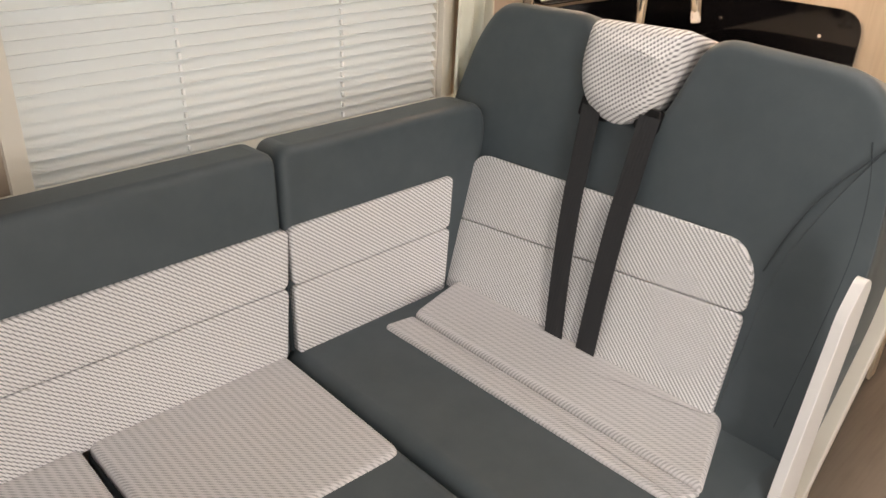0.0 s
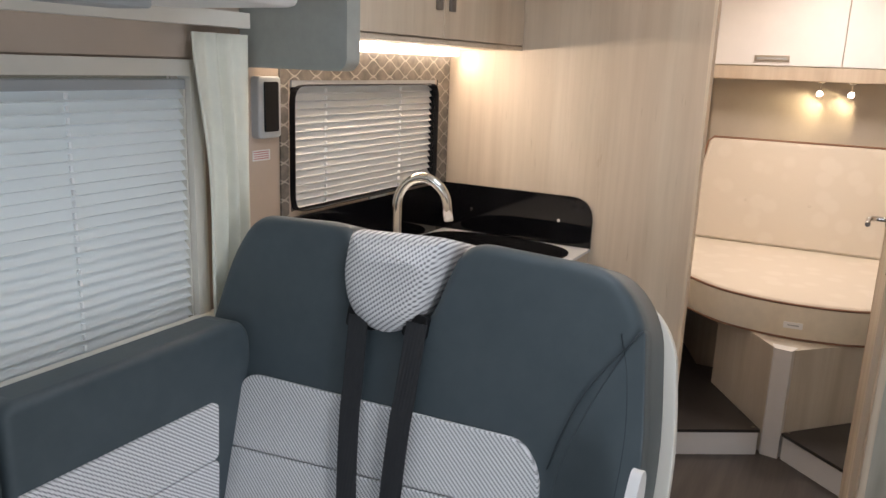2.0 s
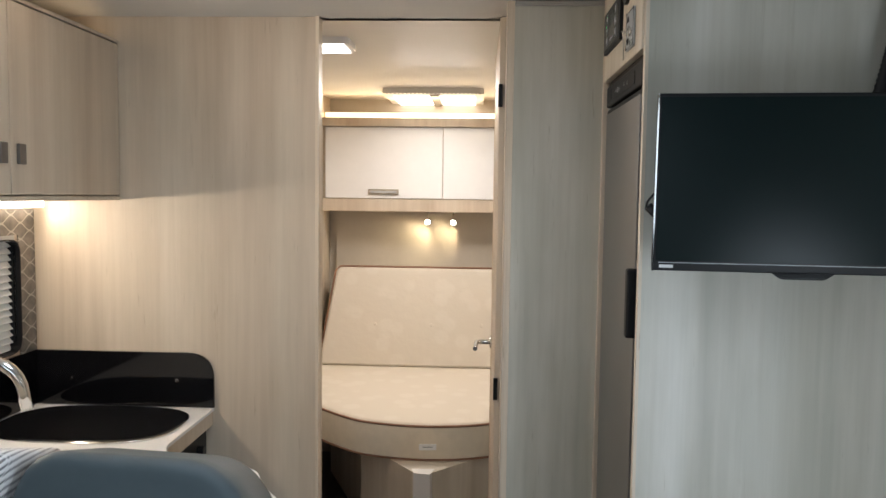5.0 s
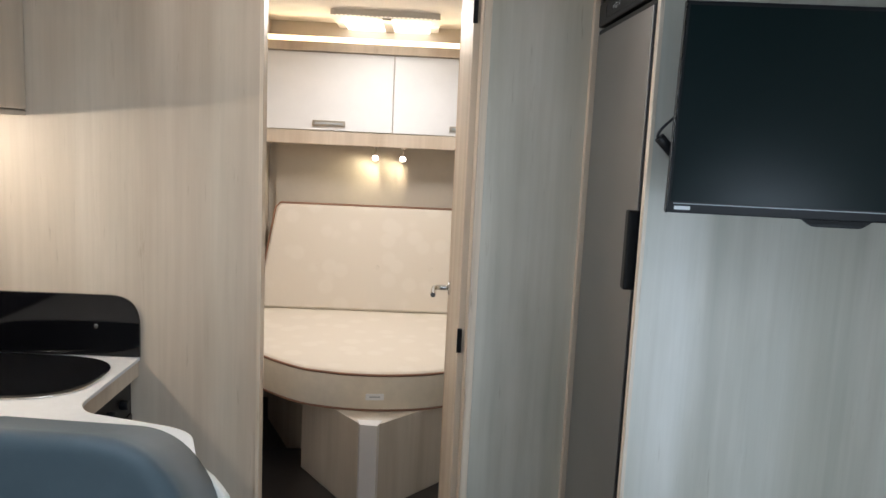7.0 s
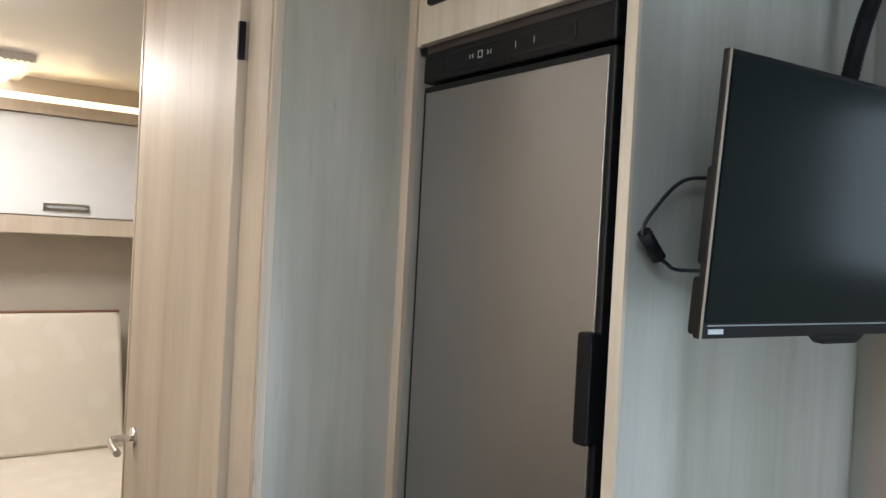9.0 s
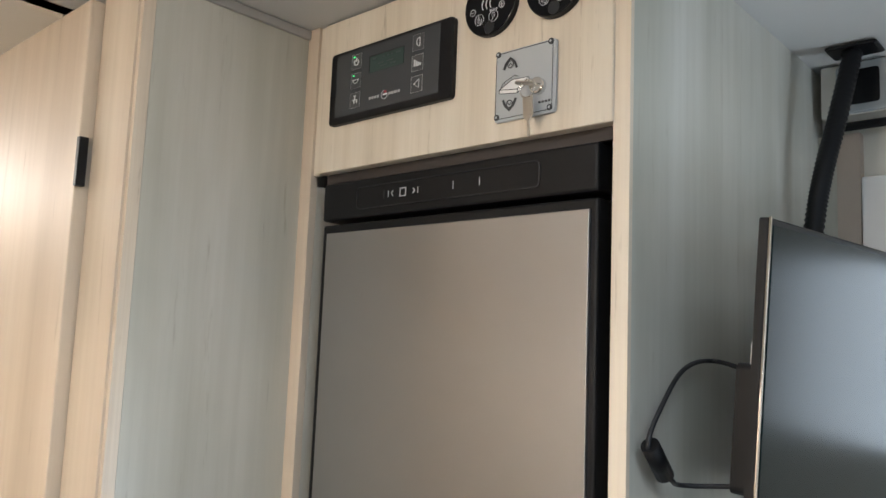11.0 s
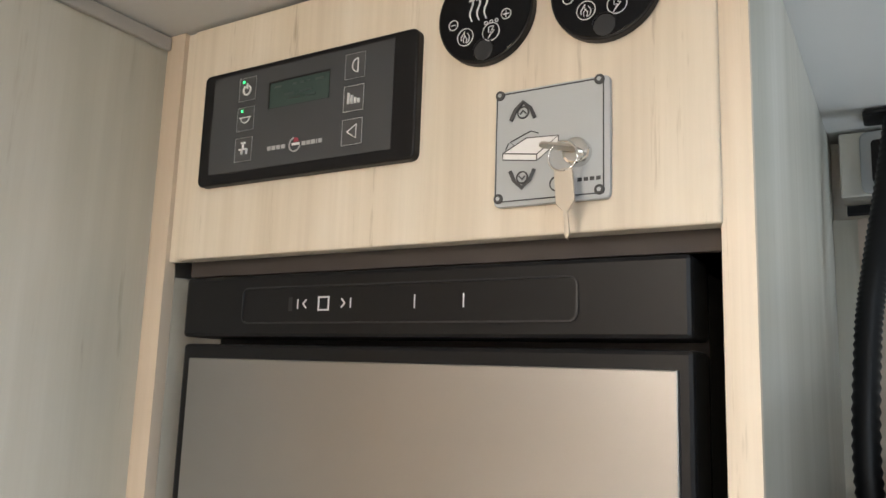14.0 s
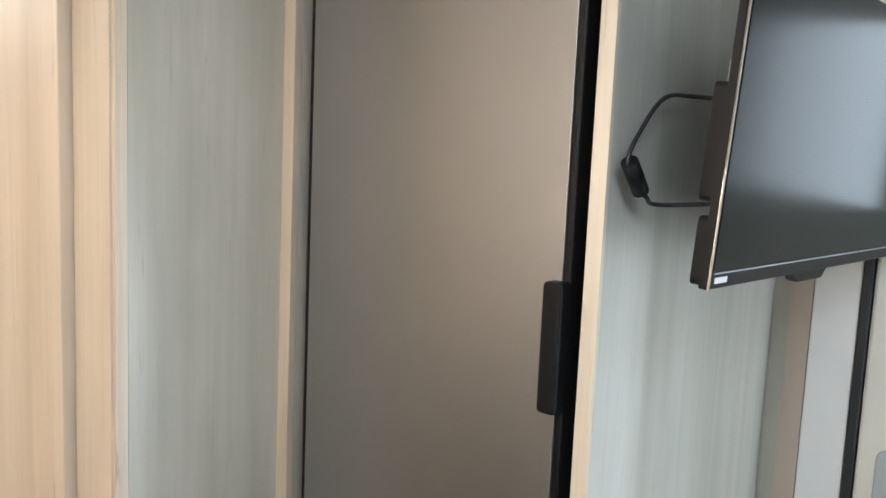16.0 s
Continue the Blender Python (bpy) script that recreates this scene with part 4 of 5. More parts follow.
def spotlight(x):
    ob = thing("reading_spotlight", (x, 4.80, 1.43), "small chrome reading spotlight, switched on", "lamp", "reading spotlights over the bed")
    part("base", disc(plane((x, 4.800, 1.492), (1, 0, 0), (0, -1, 0)), 0.025, 0.01, 0.002, 20), CHROME, ob)
    part("arm", ring([(x, 4.79, 1.49), (x, 4.77, 1.45)], 0.006, 8), CHROME, ob)
    aim = plane((x, 4.745, 1.430), (1, 0, 0), Vector((0, 0.5, 1)).normalized())
    part("head", disc(aim, 0.022, 0.045, 0.004, 20), CHROME, ob)
    part("lens", disc(aim @ Matrix.Translation((0, 0, 0.0015)), 0.018, 0.002, 0, 20), material("spot_lens", (1, 1, 1), 0.4, Emission_Color=(1, 0.9, 0.72, 1), Emission_Strength=25) if "spot_lens" not in bpy.data.materials else bpy.data.materials["spot_lens"], ob)
    lamp = new("reading_spot_beam", bpy.data.lights.new("reading_spot_beam", "SPOT"))
    lamp.data.energy, lamp.data.spot_size, lamp.data.spot_blend, lamp.data.color, lamp.data.shadow_soft_size = 2.2, radians(110), 0.6, (1.0, 0.82, 0.5), 0.02
    lamp.matrix_world = look(BEDROOM @ Vector((x, 4.73, 1.40)), BEDROOM @ Vector((x - 0.12, 4.86, 1.30)))
    return ob


spotlight(-0.272)
spotlight(-0.098)
SHEET[0] = VAN
SHEET[0] = VAN @ Matrix.Translation((-0.03, 0.45, 0))
vent = thing("bedroom_rooflight", (-0.16, 3.75, BCEIL - 0.03), "white framed rooflight with a lit diffuser in the bedroom ceiling", "rooflight")
part("frame", slab(rounded([(-0.45, 3.46), (0.12, 3.46), (0.12, 4.08), (-0.45, 4.08)], [0.04] * 4), plane((0, 0, BCEIL), (1, 0, 0), (0, 1, 0)), 0.028), CEILB, vent)
for x0, x1 in ((-0.40, -0.19), (-0.13, 0.07)):
    part("diffuser", box(x0, x1, 3.58, 4.02, BCEIL - 0.034, BCEIL - 0.0285, 0.002), GLOWV, vent)
part("latch", box(-0.185, -0.135, 3.52, 4.04, BCEIL - 0.040, BCEIL - 0.0285, 0.003), NICKEL, vent)
for k in range(24):
    x = -0.43 + 0.0228 * k
    part("vent_slot", box(x, x + 0.010, 3.465, 3.485, BCEIL - 0.0305, BCEIL - 0.0275), GREYMET, vent)
SHEET[0] = VAN
cl = thing("bedroom_ceiling_light", (-0.53, 2.62, BCEIL - 0.03), "white ceiling lamp with bright edge lights", "lamp")
part("housing", slab(rounded(rect(0.20, 0.20), [0.03] * 4), plane((-0.53, 2.62, BCEIL), (1, 0, 0), (0, 1, 0)), 0.025), WHITE, cl)
part("diffuser", box(-0.61, -0.45, 2.54, 2.70, BCEIL - 0.031, BCEIL - 0.0255, 0.002), GLOWV, cl)

# step boards either side of the bed post
for nm, poly, lab2 in (("step_board", [(-0.985, 2.46), (-0.55, 2.543), (-0.195, 2.765), (-0.466, 3.178), (-0.50, 3.4), (-0.985, 3.4)], "dark board on the step beside the bed, cream front"), ("step_board", [(-0.112, 2.784), (0.132, 2.574), (0.60, 2.20), (0.855, 2.20), (0.855, 3.4), (0.42, 3.40), (0.15, 3.07)], "dark board on the angled step beside the bed, cream front")):
    st = thing(nm, (poly[0][0] + 0.2, poly[0][1] + 0.3, F), lab2, "step")
    part("board", slab(poly, plane((0, 0, BZ), (1, 0, 0), (0, 1, 0)), 0.014, 0.001), MATM, st)
    cx, cy = sum(p[0] for p in poly) / len(poly), sum(p[1] for p in poly) / len(poly)
    part("step_body", slab([(cx + (p[0] - cx) * 0.985, cy + (p[1] - cy) * 0.985) for p in poly], plane((0, 0, BZ - 0.0145), (1, 0, 0), (0, 1, 0)), BZ - 0.0145 - F), WHITE, st, "cream step front")
for x, y in ((-0.225, 2.775), (-0.085, 2.80)):
    solo("board_screw", disc(plane((x, y, BZ + 0.001), (1, 0, 0), (0, 1, 0)), 0.006, 0.002, 0, 14), CHROME, "small bright screw in the dark step board", "screw")

# bedroom door, open
door = thing("door_1", (0.15, 2.16, F), "pale wood bedroom door standing open with a chrome lever", "door")
door["kind"] = "structure"
leaf = part("leaf", box(0.130, 0.158, 1.851, 2.49, F + 0.02, CEIL - 0.02, 0.002), WOOD, door)
part("lock_edge", box(0.128, 0.160, 2.49, 2.50, F + 0.02, CEIL - 0.02), WOODT, door)
rose = part("handle_rose", disc(at_x(0.122, 2.405, 1.075), 0.024, 0.008, 0.003, 24), CHROME, door)
part("lever", ring(curve([(0.122, 2.405, 1.075), (0.085, 2.405, 1.075), (0.073, 2.385, 1.074), (0.070, 2.31, 1.068)]), 0.0085, 10), CHROME, door, "chrome lever handle", smooth=True)
for z in (1.907, 1.041):
    part("hinge", box(0.1275, 0.1400, 1.8415, 1.8505, z - 0.033, z + 0.033, 0.001), BLACKP, door, "dark hinge")

# ---- fridge ----
SHEET[0] = HOUSING
fr = thing("fridge", (0.6, 1.36, 0.41), "tall slim fridge with a bronze-grey steel door in black frames", "fridge")
FY0, FY1 = 1.1665, 1.5665
part("cabinet", box(0.396, 0.77, FY0, FY1, 0.41, 1.872), BLACKP, fr)
part("control_panel", box(0.356, 0.395, FY0, FY1, 1.831, 1.878, 0.003), BLACKP, fr, "black control panel")
part("control_strip", slab(rounded([(-0.1345, -0.0130), (0.1345, -0.0130), (0.1345, 0.0130), (-0.1345, 0.0130)], [0.006] * 4), at_x(0.3552, 1.3665, 1.8545), 0.002), BLACKP, fr)
part("strip_line", ring([at_x(0.3552, 1.3665, 1.8545) @ Vector((p[0], p[1], 0)) for p in rounded([(-0.1345, -0.0130), (0.1345, -0.0130), (0.1345, 0.0130), (-0.1345, 0.0130)], [0.006] * 4)], 0.0009, 4, True), BLACKR, fr)


def mark(y, z, w, h, parent, x=0.3548, mat=None):
    return part("marking", slab(rect(w, h), at_x(x, y, z), 0.0004), mat or MARK, parent)


for w, h, dy, dz in ((0.009, 0.0012, 0, 0.0045), (0.009, 0.0012, 0, -0.0045), (0.0012, 0.010, 0.0045, 0), (0.0012, 0.010, -0.0045, 0)):
    mark(1.4220 + dy, 1.855 + dz, w, h, fr)
mark(1.3450, 1.855, 0.0009, 0.009, fr)
mark(1.3080, 1.855, 0.0009, 0.009, fr)
for s in (-1, 1):
    mark(1.4220 + s * 0.024, 1.855, 0.0009, 0.007, fr)
    for k in (-1, 1):
        bmx = slab(rect(0.0045, 0.0010), at_x(0.3548, 1.4220 + s * 0.0175, 1.855 + k * 0.0015) @ Matrix.Rotation(radians(45 * s * k), 4, "Z"), 0.0004)
        part("marking", bmx, MARK, fr)
mark(1.4220 + 0.031, 1.855, 0.0035, 0.010, fr, mat=BLACKR)
dr = part("door", box(0.358, 0.395, FY0, FY1, 0.42, 1.826, 0.003), BLACKP, fr, "black door frame")
part("steel_sheet", box(0.3550, 0.3585, FY0 + 0.008, FY1 - 0.011, 0.43, 1.815, 0.001), STEEL, dr, "bronze-grey brushed steel")
part("handle", slab(rounded([(-0.010, -0.066), (0.012, -0.066), (0.012, 0.066), (-0.010, 0.066)], [0.006] * 4), at_x(0.340, 1.178, 1.424), 0.02, 0.004), BLACKP, dr, "black grip handle")
lowp = thing("fridge_plinth", (0.5, 1.36, FH), "pale wood plinth panel under the fridge", "panel")
part("board", box(0.352, 0.37, 1.152, 1.574, FH, 0.40), WOOD, lowp)

# ---- controls on the facia ----
FX = 0.345
cp = thing("control_panel", (FX, 1.446, 1.95), "black electrical control panel with a small display and buttons", "control panel")
part("housing", slab(rounded(rect(0.207, 0.092), [0.006] * 4), at_x(FX - 0.002, 1.4457, 1.9940), 0.0085, 0.0015), BLACKP, cp)
face = part("face", slab(rounded(rect(0.176, 0.079), [0.001] * 4), at_x(FX - 0.0024, 1.4490, 1.9960), 0.002), PANELG, cp, "dark grey face")
display = part("display", slab(rect(0.0585, 0.0205), at_x(FX - 0.0028, 1.4468, 2.0120), 0.001), LCD, face, "greenish display")
bm = bmesh.new()
for w, h, a, b in ((0.0585, 0.0012, 0, 0.0104), (0.0012, 0.0205, -0.0293, 0)):
    slab(rect(w, h), at_x(FX - 0.0031, 1.4468 - a, 2.0120 + b), 0.0006, bm=bm)
part("display_edge", bm, BLACKP, face)
bm = bmesh.new()
for row, words in ((0.0060, ((-0.024, 0.007), (-0.006, 0.004), (0.001, 0.004), (0.008, 0.003), (0.016, 0.008))), (-0.0010, ((-0.014, 0.010), (0.001, 0.012))), (-0.0050, ((-0.010, 0.012), (0.007, 0.010)))):
    for a, w in words:
        slab(rect(w, 0.0016), at_x(FX - 0.0030, 1.4468 - a - w / 2, 2.0120 + row), 0.0003, bm=bm)
part("display_writing", bm, LCDK, face)


def icon_frame(y, z, s):
    part("button_field", slab(rect(s, s * 1.06), at_x(FX - 0.0027, y, z), 0.0005), KEYM, cp)
    bm = ring([at_x(FX - 0.0028, y, z) @ Vector((a, b, 0)) for a, b in rect(s, s * 1.06)], 0.00022, 4, True)
    return part("button_outline", bm, MARK if (y < 1.4 and z < 2.01) else MARKG, cp)


def strokes(y, z, lines, parent, x=FX - 0.0033, w=0.0005, name="symbol", mat=None):
    bm = bmesh.new()
    for line in lines:
        ring([at_x(x, y, z) @ Vector((a, b, 0)) for a, b in line], w, 4, False, bm)
    return part(name, bm, mat or MARK, parent)


def arc(cx, cy, r, a0, a1, n=12):
    return [(cx + r * math.cos(radians(a0 + (a1 - a0) * k / n)), cy + r * math.sin(radians(a0 + (a1 - a0) * k / n))) for k in range(n + 1)]


for y in (1.4995, 1.3945):
    for z in (2.0215, 1.9975, 1.9730):
        icon_frame(y, z, 0.0175)
strokes(1.4995, 2.0205, [arc(0, 0, 0.0038, 125, 415), [(0, 0.001), (0, 0.0055)]], cp, w=0.0008)
strokes(1.4995, 1.9965, [arc(0, 0.002, 0.0045, 180, 360), [(-0.006, 0.002), (0.006, 0.002)]], cp)
strokes(1.4995, 1.9730, [[(-0.004, 0.0), (0.004, 0.0)], [(0, 0.0), (0, 0.005)], [(-0.002, 0.005), (0.002, 0.005)], [(0.004, 0), (0.004, -0.004)], [(-0.001, 0), (-0.001, -0.004)]], cp, w=0.0008)
strokes(1.3945, 2.0215, [[(0.003, 0.005), (0.003, -0.005)], arc(0.003, 0, 0.005, 90, 270)], cp)
strokes(1.3945, 1.9975, [[(-0.004, -0.004), (-0.004, 0.004)], [(-0.001, -0.004), (-0.001, 0.002)], [(0.002, -0.004), (0.002, 0.0)], [(0.005, -0.004), (0.005, -0.001)]], cp, w=0.0010)
strokes(1.3945, 1.9730, [[(-0.004, 0), (0.004, 0.005), (0.004, -0.005), (-0.004, 0)]], cp)
for z in (2.0275, 2.0040):
    part("indicator", slab(rect(0.0016, 0.0016), at_x(FX - 0.0034, 1.5035, z), 0.0005), GREEN, cp, "green light")
for a, w in ((0.0255, 0.0036), (0.0210, 0.0036), (0.0163, 0.0036), (0.0115, 0.0036), (-0.0085, 0.0036), (-0.0130, 0.0036), (-0.0175, 0.0036), (-0.0208, 0.0010), (-0.0240, 0.0030)):
    part("maker_mark", slab(rect(w, 0.0030), at_x(FX - 0.0029, 1.4470 + a, 1.9705), 0.0005), MARKG, cp)
part("maker_mark", ring([at_x(FX - 0.0029, 1.4470, 1.9705) @ Vector((a, b, 0)) for a, b in arc(0, 0, 0.0052, 100, 350, 16)], 0.0006, 4), MARKG, cp)
part("maker_mark", slab(rect(0.0075, 0.0018), at_x(FX - 0.0031, 1.4460, 1.9708), 0.0005), MARK, cp)
part("maker_mark", slab([(-0.001, 0.0018), (0.004, 0.002), (0.0025, 0.0048), (-0.001, 0.0052)], at_x(FX - 0.0031, 1.4470, 1.9705), 0.0005), material("red_print", (0.3, 0.03, 0.05), 0.5), cp)


def dial(y, z, kind, label):
    ob = thing("round_control", (FX, y, z - 0.035), label, "control", "round heating controls")
    part("rim", disc(at_x(FX - 0.0015, y, z), 0.0345, 0.006, 0.001, 56), BLACKP, ob)
    part("face", disc(at_x(FX - 0.0020, y, z), 0.0333, 0.002, 0.0006, 56), DIALM, ob)
    x = FX - 0.0024
    e = -0.003 if kind == "heat" else 0.0
    L = [arc(-0.0222, -0.0050, 0.0034, 0, 360, 16), [(-0.0240, -0.0050), (-0.0204, -0.0050)], arc(0.0195 + e, -0.0052, 0.0034, 0, 360, 16), [(0.0173 + e, -0.0052), (0.0217 + e, -0.0052)], [(0.0195 + e, -0.0074), (0.0195 + e, -0.0030)]]
    L += [arc(-0.0108 + e * 0.7, -0.0150, 0.0058, 0, 360, 22), arc(0.0083 + e * 0.8, -0.0150, 0.0060, 0, 360, 22)]
    a = -0.0108 + e * 0.7
    L += [[(a - 0.003, -0.0170), (a - 0.0032, -0.0150), (a - 0.0005, -0.0110), (a - 0.0008, -0.0140), (a + 0.0012, -0.0160), (a + 0.0005, -0.0190)], [(a - 0.0012, -0.0185), (a - 0.0016, -0.0160), (a + 0.0002, -0.0140)], [(a + 0.0015, -0.0125), (a + 0.0032, -0.0150), (a + 0.0026, -0.0180), (a + 0.0010, -0.0192)]]
    c = 0.0083 + e * 0.8
    L += [[(c + 0.0012, -0.0112), (c - 0.0016, -0.0116), (c - 0.0018, -0.0152), (c + 0.0002, -0.0150), (c - 0.0022, -0.0195), (c + 0.0024, -0.0140), (c + 0.0004, -0.0140), (c + 0.0022, -0.0112)]]
    L += [arc(0.0040 + 0.0038 * k + e * 0.6, -0.0084 + 0.0002 * k, 0.0011, 0, 360, 10) for k in (0, 1, 2)]
    thick = []
    if kind == "heat":
        tips = bmesh.new()
        for k in (-1, 0, 1):
            cx = -0.0035 + 0.0053 * k
            thick.append([(cx + 0.0011 * math.sin(t * 6.0 + 2.6), -0.0052 + 0.0145 * t) for t in [i / 10 for i in range(11)]])
            slab([(cx - 0.0023, 0.0088), (cx + 0.0023, 0.0088), (cx + 0.0002, 0.0132)], at_x(x, y, z), 0.0004, bm=tips)
        part("arrow_tips", tips, MARK, ob)
    else:
        thick.append([(0.0018, 0.0100), (-0.0015, 0.0152), (-0.0062, 0.0075), (-0.0084, 0.0025), (-0.0076, -0.0020), (-0.0040, -0.0042), (0.0000, -0.0040)])
        thick.append([(-0.0060, -0.0005), (-0.0045, -0.0022), (-0.0025, -0.0026)])
        L += [[(0.0022, -0.0012), (0.0022, 0.0085), (0.0038, 0.0098), (0.0054, 0.0085), (0.0054, -0.0012)], arc(0.0038, -0.0030, 0.0029, 60, -240, 14)]
        L += [[(0.0066, 0.0020 + 0.0024 * k), (0.0080, 0.0020 + 0.0024 * k)] for k in (0, 1, 2)]
        part("thermometer_column", disc(at_x(x, y - 0.0038, z - 0.0030), 0.0015, 0.0004, 0, 14), MARK, ob)
        thick.append([(0.0038, -0.0030), (0.0038, 0.0045)])
    strokes(y, z, L, ob, x, 0.00032)
    strokes(y, z, thick, ob, x, 0.00058)
    part("finger_notch", disc(at_x(FX - 0.0024, y - 0.0005, z - 0.0262), 0.0068, 0.002, 0.0006, 24), NOTCHM, ob)
    part("notch_edge", ring([at_x(FX - 0.0025, y - 0.0005, z - 0.0262) @ Vector((p, q, 0)) for p, q in arc(0, 0, 0.0074, 10, 170, 14)], 0.0004, 5), BLACKP, ob)
    return ob


dial(1.2922, 2.0395, "heat", "round black heating control with rising arrows")
dial(1.2115, 2.0395, "water", "round black water heater control with a drop symbol")

kp = thing("bed_key_switch", (FX, 1.2485, 1.918), "brushed grey key switch plate with bed symbols", "switch")
part("plate", slab(rounded(rect(0.0745, 0.0735), [0.004] * 4), at_x(FX + 0.0010, 1.2460, 1.9470), 0.003, 0.0008), GREYMET, kp)
part("border_line", ring([at_x(FX + 0.0008, 1.2473, 1.9478) @ Vector((a, b, 0)) for a, b in rect(0.0695, 0.0685)], 0.00055, 4, True), MARKD, kp)
for dy in (-1, 1):
    for dz in (-1, 1):
        scr = part("corner_screw", disc(at_x(FX - 0.0004, 1.2474 + dy * 0.0325, 1.9485 + dz * 0.0330), 0.0031, 0.002, 0.0006, 16), MARKD, kp)
        part("screw_socket", disc(at_x(FX - 0.0006, 1.2474 + dy * 0.0325, 1.9485 + dz * 0.0330), 0.0014, 0.001, 0, 6), GREYMET, scr)
part("bed_picture", slab([(-0.028, -0.004), (-0.012, 0.004), (0.009, 0.003), (0.009, -0.001), (-0.005, -0.011), (-0.028, -0.008)], at_x(FX + 0.0009, 1.2495, 1.9480), 0.0006), WHITE, kp, "white printed bed outline")
K = [[(-0.028, -0.004), (-0.012, 0.004), (0.009, 0.003), (-0.005, -0.007), (-0.028, -0.004)], [(-0.028, -0.004), (-0.028, -0.008), (-0.005, -0.011), (0.009, -0.001), (0.009, 0.003)], [(-0.005, -0.007), (-0.005, -0.011)], [(-0.020, 0.0), (-0.023, 0.0025), (-0.009, 0.008), (-0.004, 0.006)], [(-0.026, -0.002), (-0.024, 0.002)]]
strokes(1.2495, 1.9480, K, kp, FX + 0.0006, 0.00035, mat=MARKD)
for s in (1, -1):
    strokes(1.2495, 1.9480, [[(-0.0225, s * 0.0160), (-0.0195, s * 0.0225), (-0.0145, s * 0.0270), (-0.0095, s * 0.0225), (-0.0065, s * 0.0160)]], kp, FX + 0.0006, 0.0015, mat=MARKD)
    strokes(1.2495, 1.9480, [arc(-0.0145, s * 0.0205, 0.0036, 0, 360, 16), [(-0.0165, s * 0.0195), (-0.0145, s * 0.0218), (-0.0125, s * 0.0195)]], kp, FX + 0.0006, 0.0006, mat=MARKD)
for k in range(4):
    part("maker_mark", slab(rect(0.0026, 0.0022), at_x(FX + 0.0006, 1.2270 - 0.0038 * k, 1.9225), 0.0004), MARKD, kp)
part("maker_mark", ring([at_x(FX + 0.0006, 1.2415, 1.9215) @ Vector((a, b, 0)) for a, b in arc(0, 0, 0.0042, 0, 360, 18)], 0.0005, 4), MARKD, kp)
part("lock_barrel", disc(at_x(FX - 0.0055, 1.2280, 1.9385), 0.0085, 0.009, 0.002, 24), CHROME, kp, "chrome lock barrel")
ky = thing("key", (FX - 0.02, 1.2310, 1.90), "brass-coloured key on a ring hanging from the lock", "key")
part("key_bow", slab(rounded([(-0.003, -0.0035), (0.017, -0.003), (0.019, 0.0), (0.017, 0.003), (-0.003, 0.0035)], [0.001] * 5), plane((FX - 0.009, 1.2285, 1.9400), (-0.25, 1, 0.16), (-1, -0.2, 0.2)), 0.0018, 0.0004), NICKEL, ky)
part("key_ring", ring([Vector((FX - 0.013, 1.2320 + 0.0088 * math.cos(t), 1.9335 + 0.0088 * math.sin(t))) for t in [2 * math.pi * k / 28 for k in range(28)]], 0.0007, 6, True), CHROME, ky, smooth=True)
part("spare_key", slab([(-0.0055, 0), (0.0055, 0), (0.0060, -0.019), (0.0028, -0.0235), (0.0012, -0.025), (0.0015, -0.0385), (0, -0.041), (-0.0014, -0.039), (-0.0012, -0.025), (-0.0055, -0.020)], at_x(FX - 0.0135, 1.2318, 1.9260) @ Matrix.Rotation(radians(4), 4, "Z"), 0.0018, 0.0004), NICKEL, ky)

SHEET[0] = VAN

# ---- television on its arm ----
tv = thing("television", (0.60, 1.05, 1.48), "slim black television on an arm before the wood panel", "television")
TVM = plane((0.4135, 1.077, 1.4762), (1, -0.09, 0), (0, -0.066, 1))
TW_, TH_ = 0.604, 0.337
part("case", slab(rounded([(0, 0), (TW_, 0), (TW_, TH_), (0, TH_)], [0.004] * 4), TVM @ Matrix.Translation((0, 0, -0.004)), 0.009, 0.003), BLACKP, tv)
part("screen", slab([(0.007, 0.020), (TW_ - 0.007, 0.020), (TW_ - 0.007, TH_ - 0.007), (0.007, TH_ - 0.007)], TVM @ Matrix.Translation((0, 0, -0.0025)), 0.002), SCREEN, tv, "dark glossy screen")
part("chin_line", slab([(0.012, 0.0155), (TW_ - 0.02, 0.0155), (TW_ - 0.02, 0.017), (0.012, 0.017)], TVM @ Matrix.Translation((0, 0, -0.0030)), 0.001), GREYMET, tv)
# chrome strip in place of the thin highlight along the case's left edge
part("edge_highlight", slab([(0.0, 0.0), (0.003, 0.0), (0.003, TH_), (0.0, TH_)], TVM @ Matrix.Translation((0, 0, -0.0025)), 0.0015), CHROME, tv)
part("maker_mark", slab([(0.014, 0.006), (0.040, 0.006), (0.040, 0.012), (0.014, 0.012)], TVM @ Matrix.Translation((0, 0, -0.0030)), 0.001), MARK, tv)
part("receiver_bump", slab(rounded([(0.24, -0.012), (0.32, -0.012), (0.34, 0.002), (0.22, 0.002)], [0.006, 0.006, 0, 0]), TVM @ Matrix.Translation((0, 0, -0.006)), 0.012, 0.002), BLACKP, tv)
part("rear_housing", slab(rounded([(0.14, 0.03), (0.46, 0.03), (0.46, 0.25), (0.14, 0.25)], [0.02] * 4), TVM @ Matrix.Translation((0, 0, -0.0132)), 0.030, 0.0), BLACKP, tv)
part("speaker_lug", slab(rounded([(0.004, 0.002), (0.03, 0.002), (0.03, 0.072), (0.004, 0.072)], [0.008] * 4), TVM @ Matrix.Translation((0, 0, -0.0132)), 0.012), BLACKP, tv)
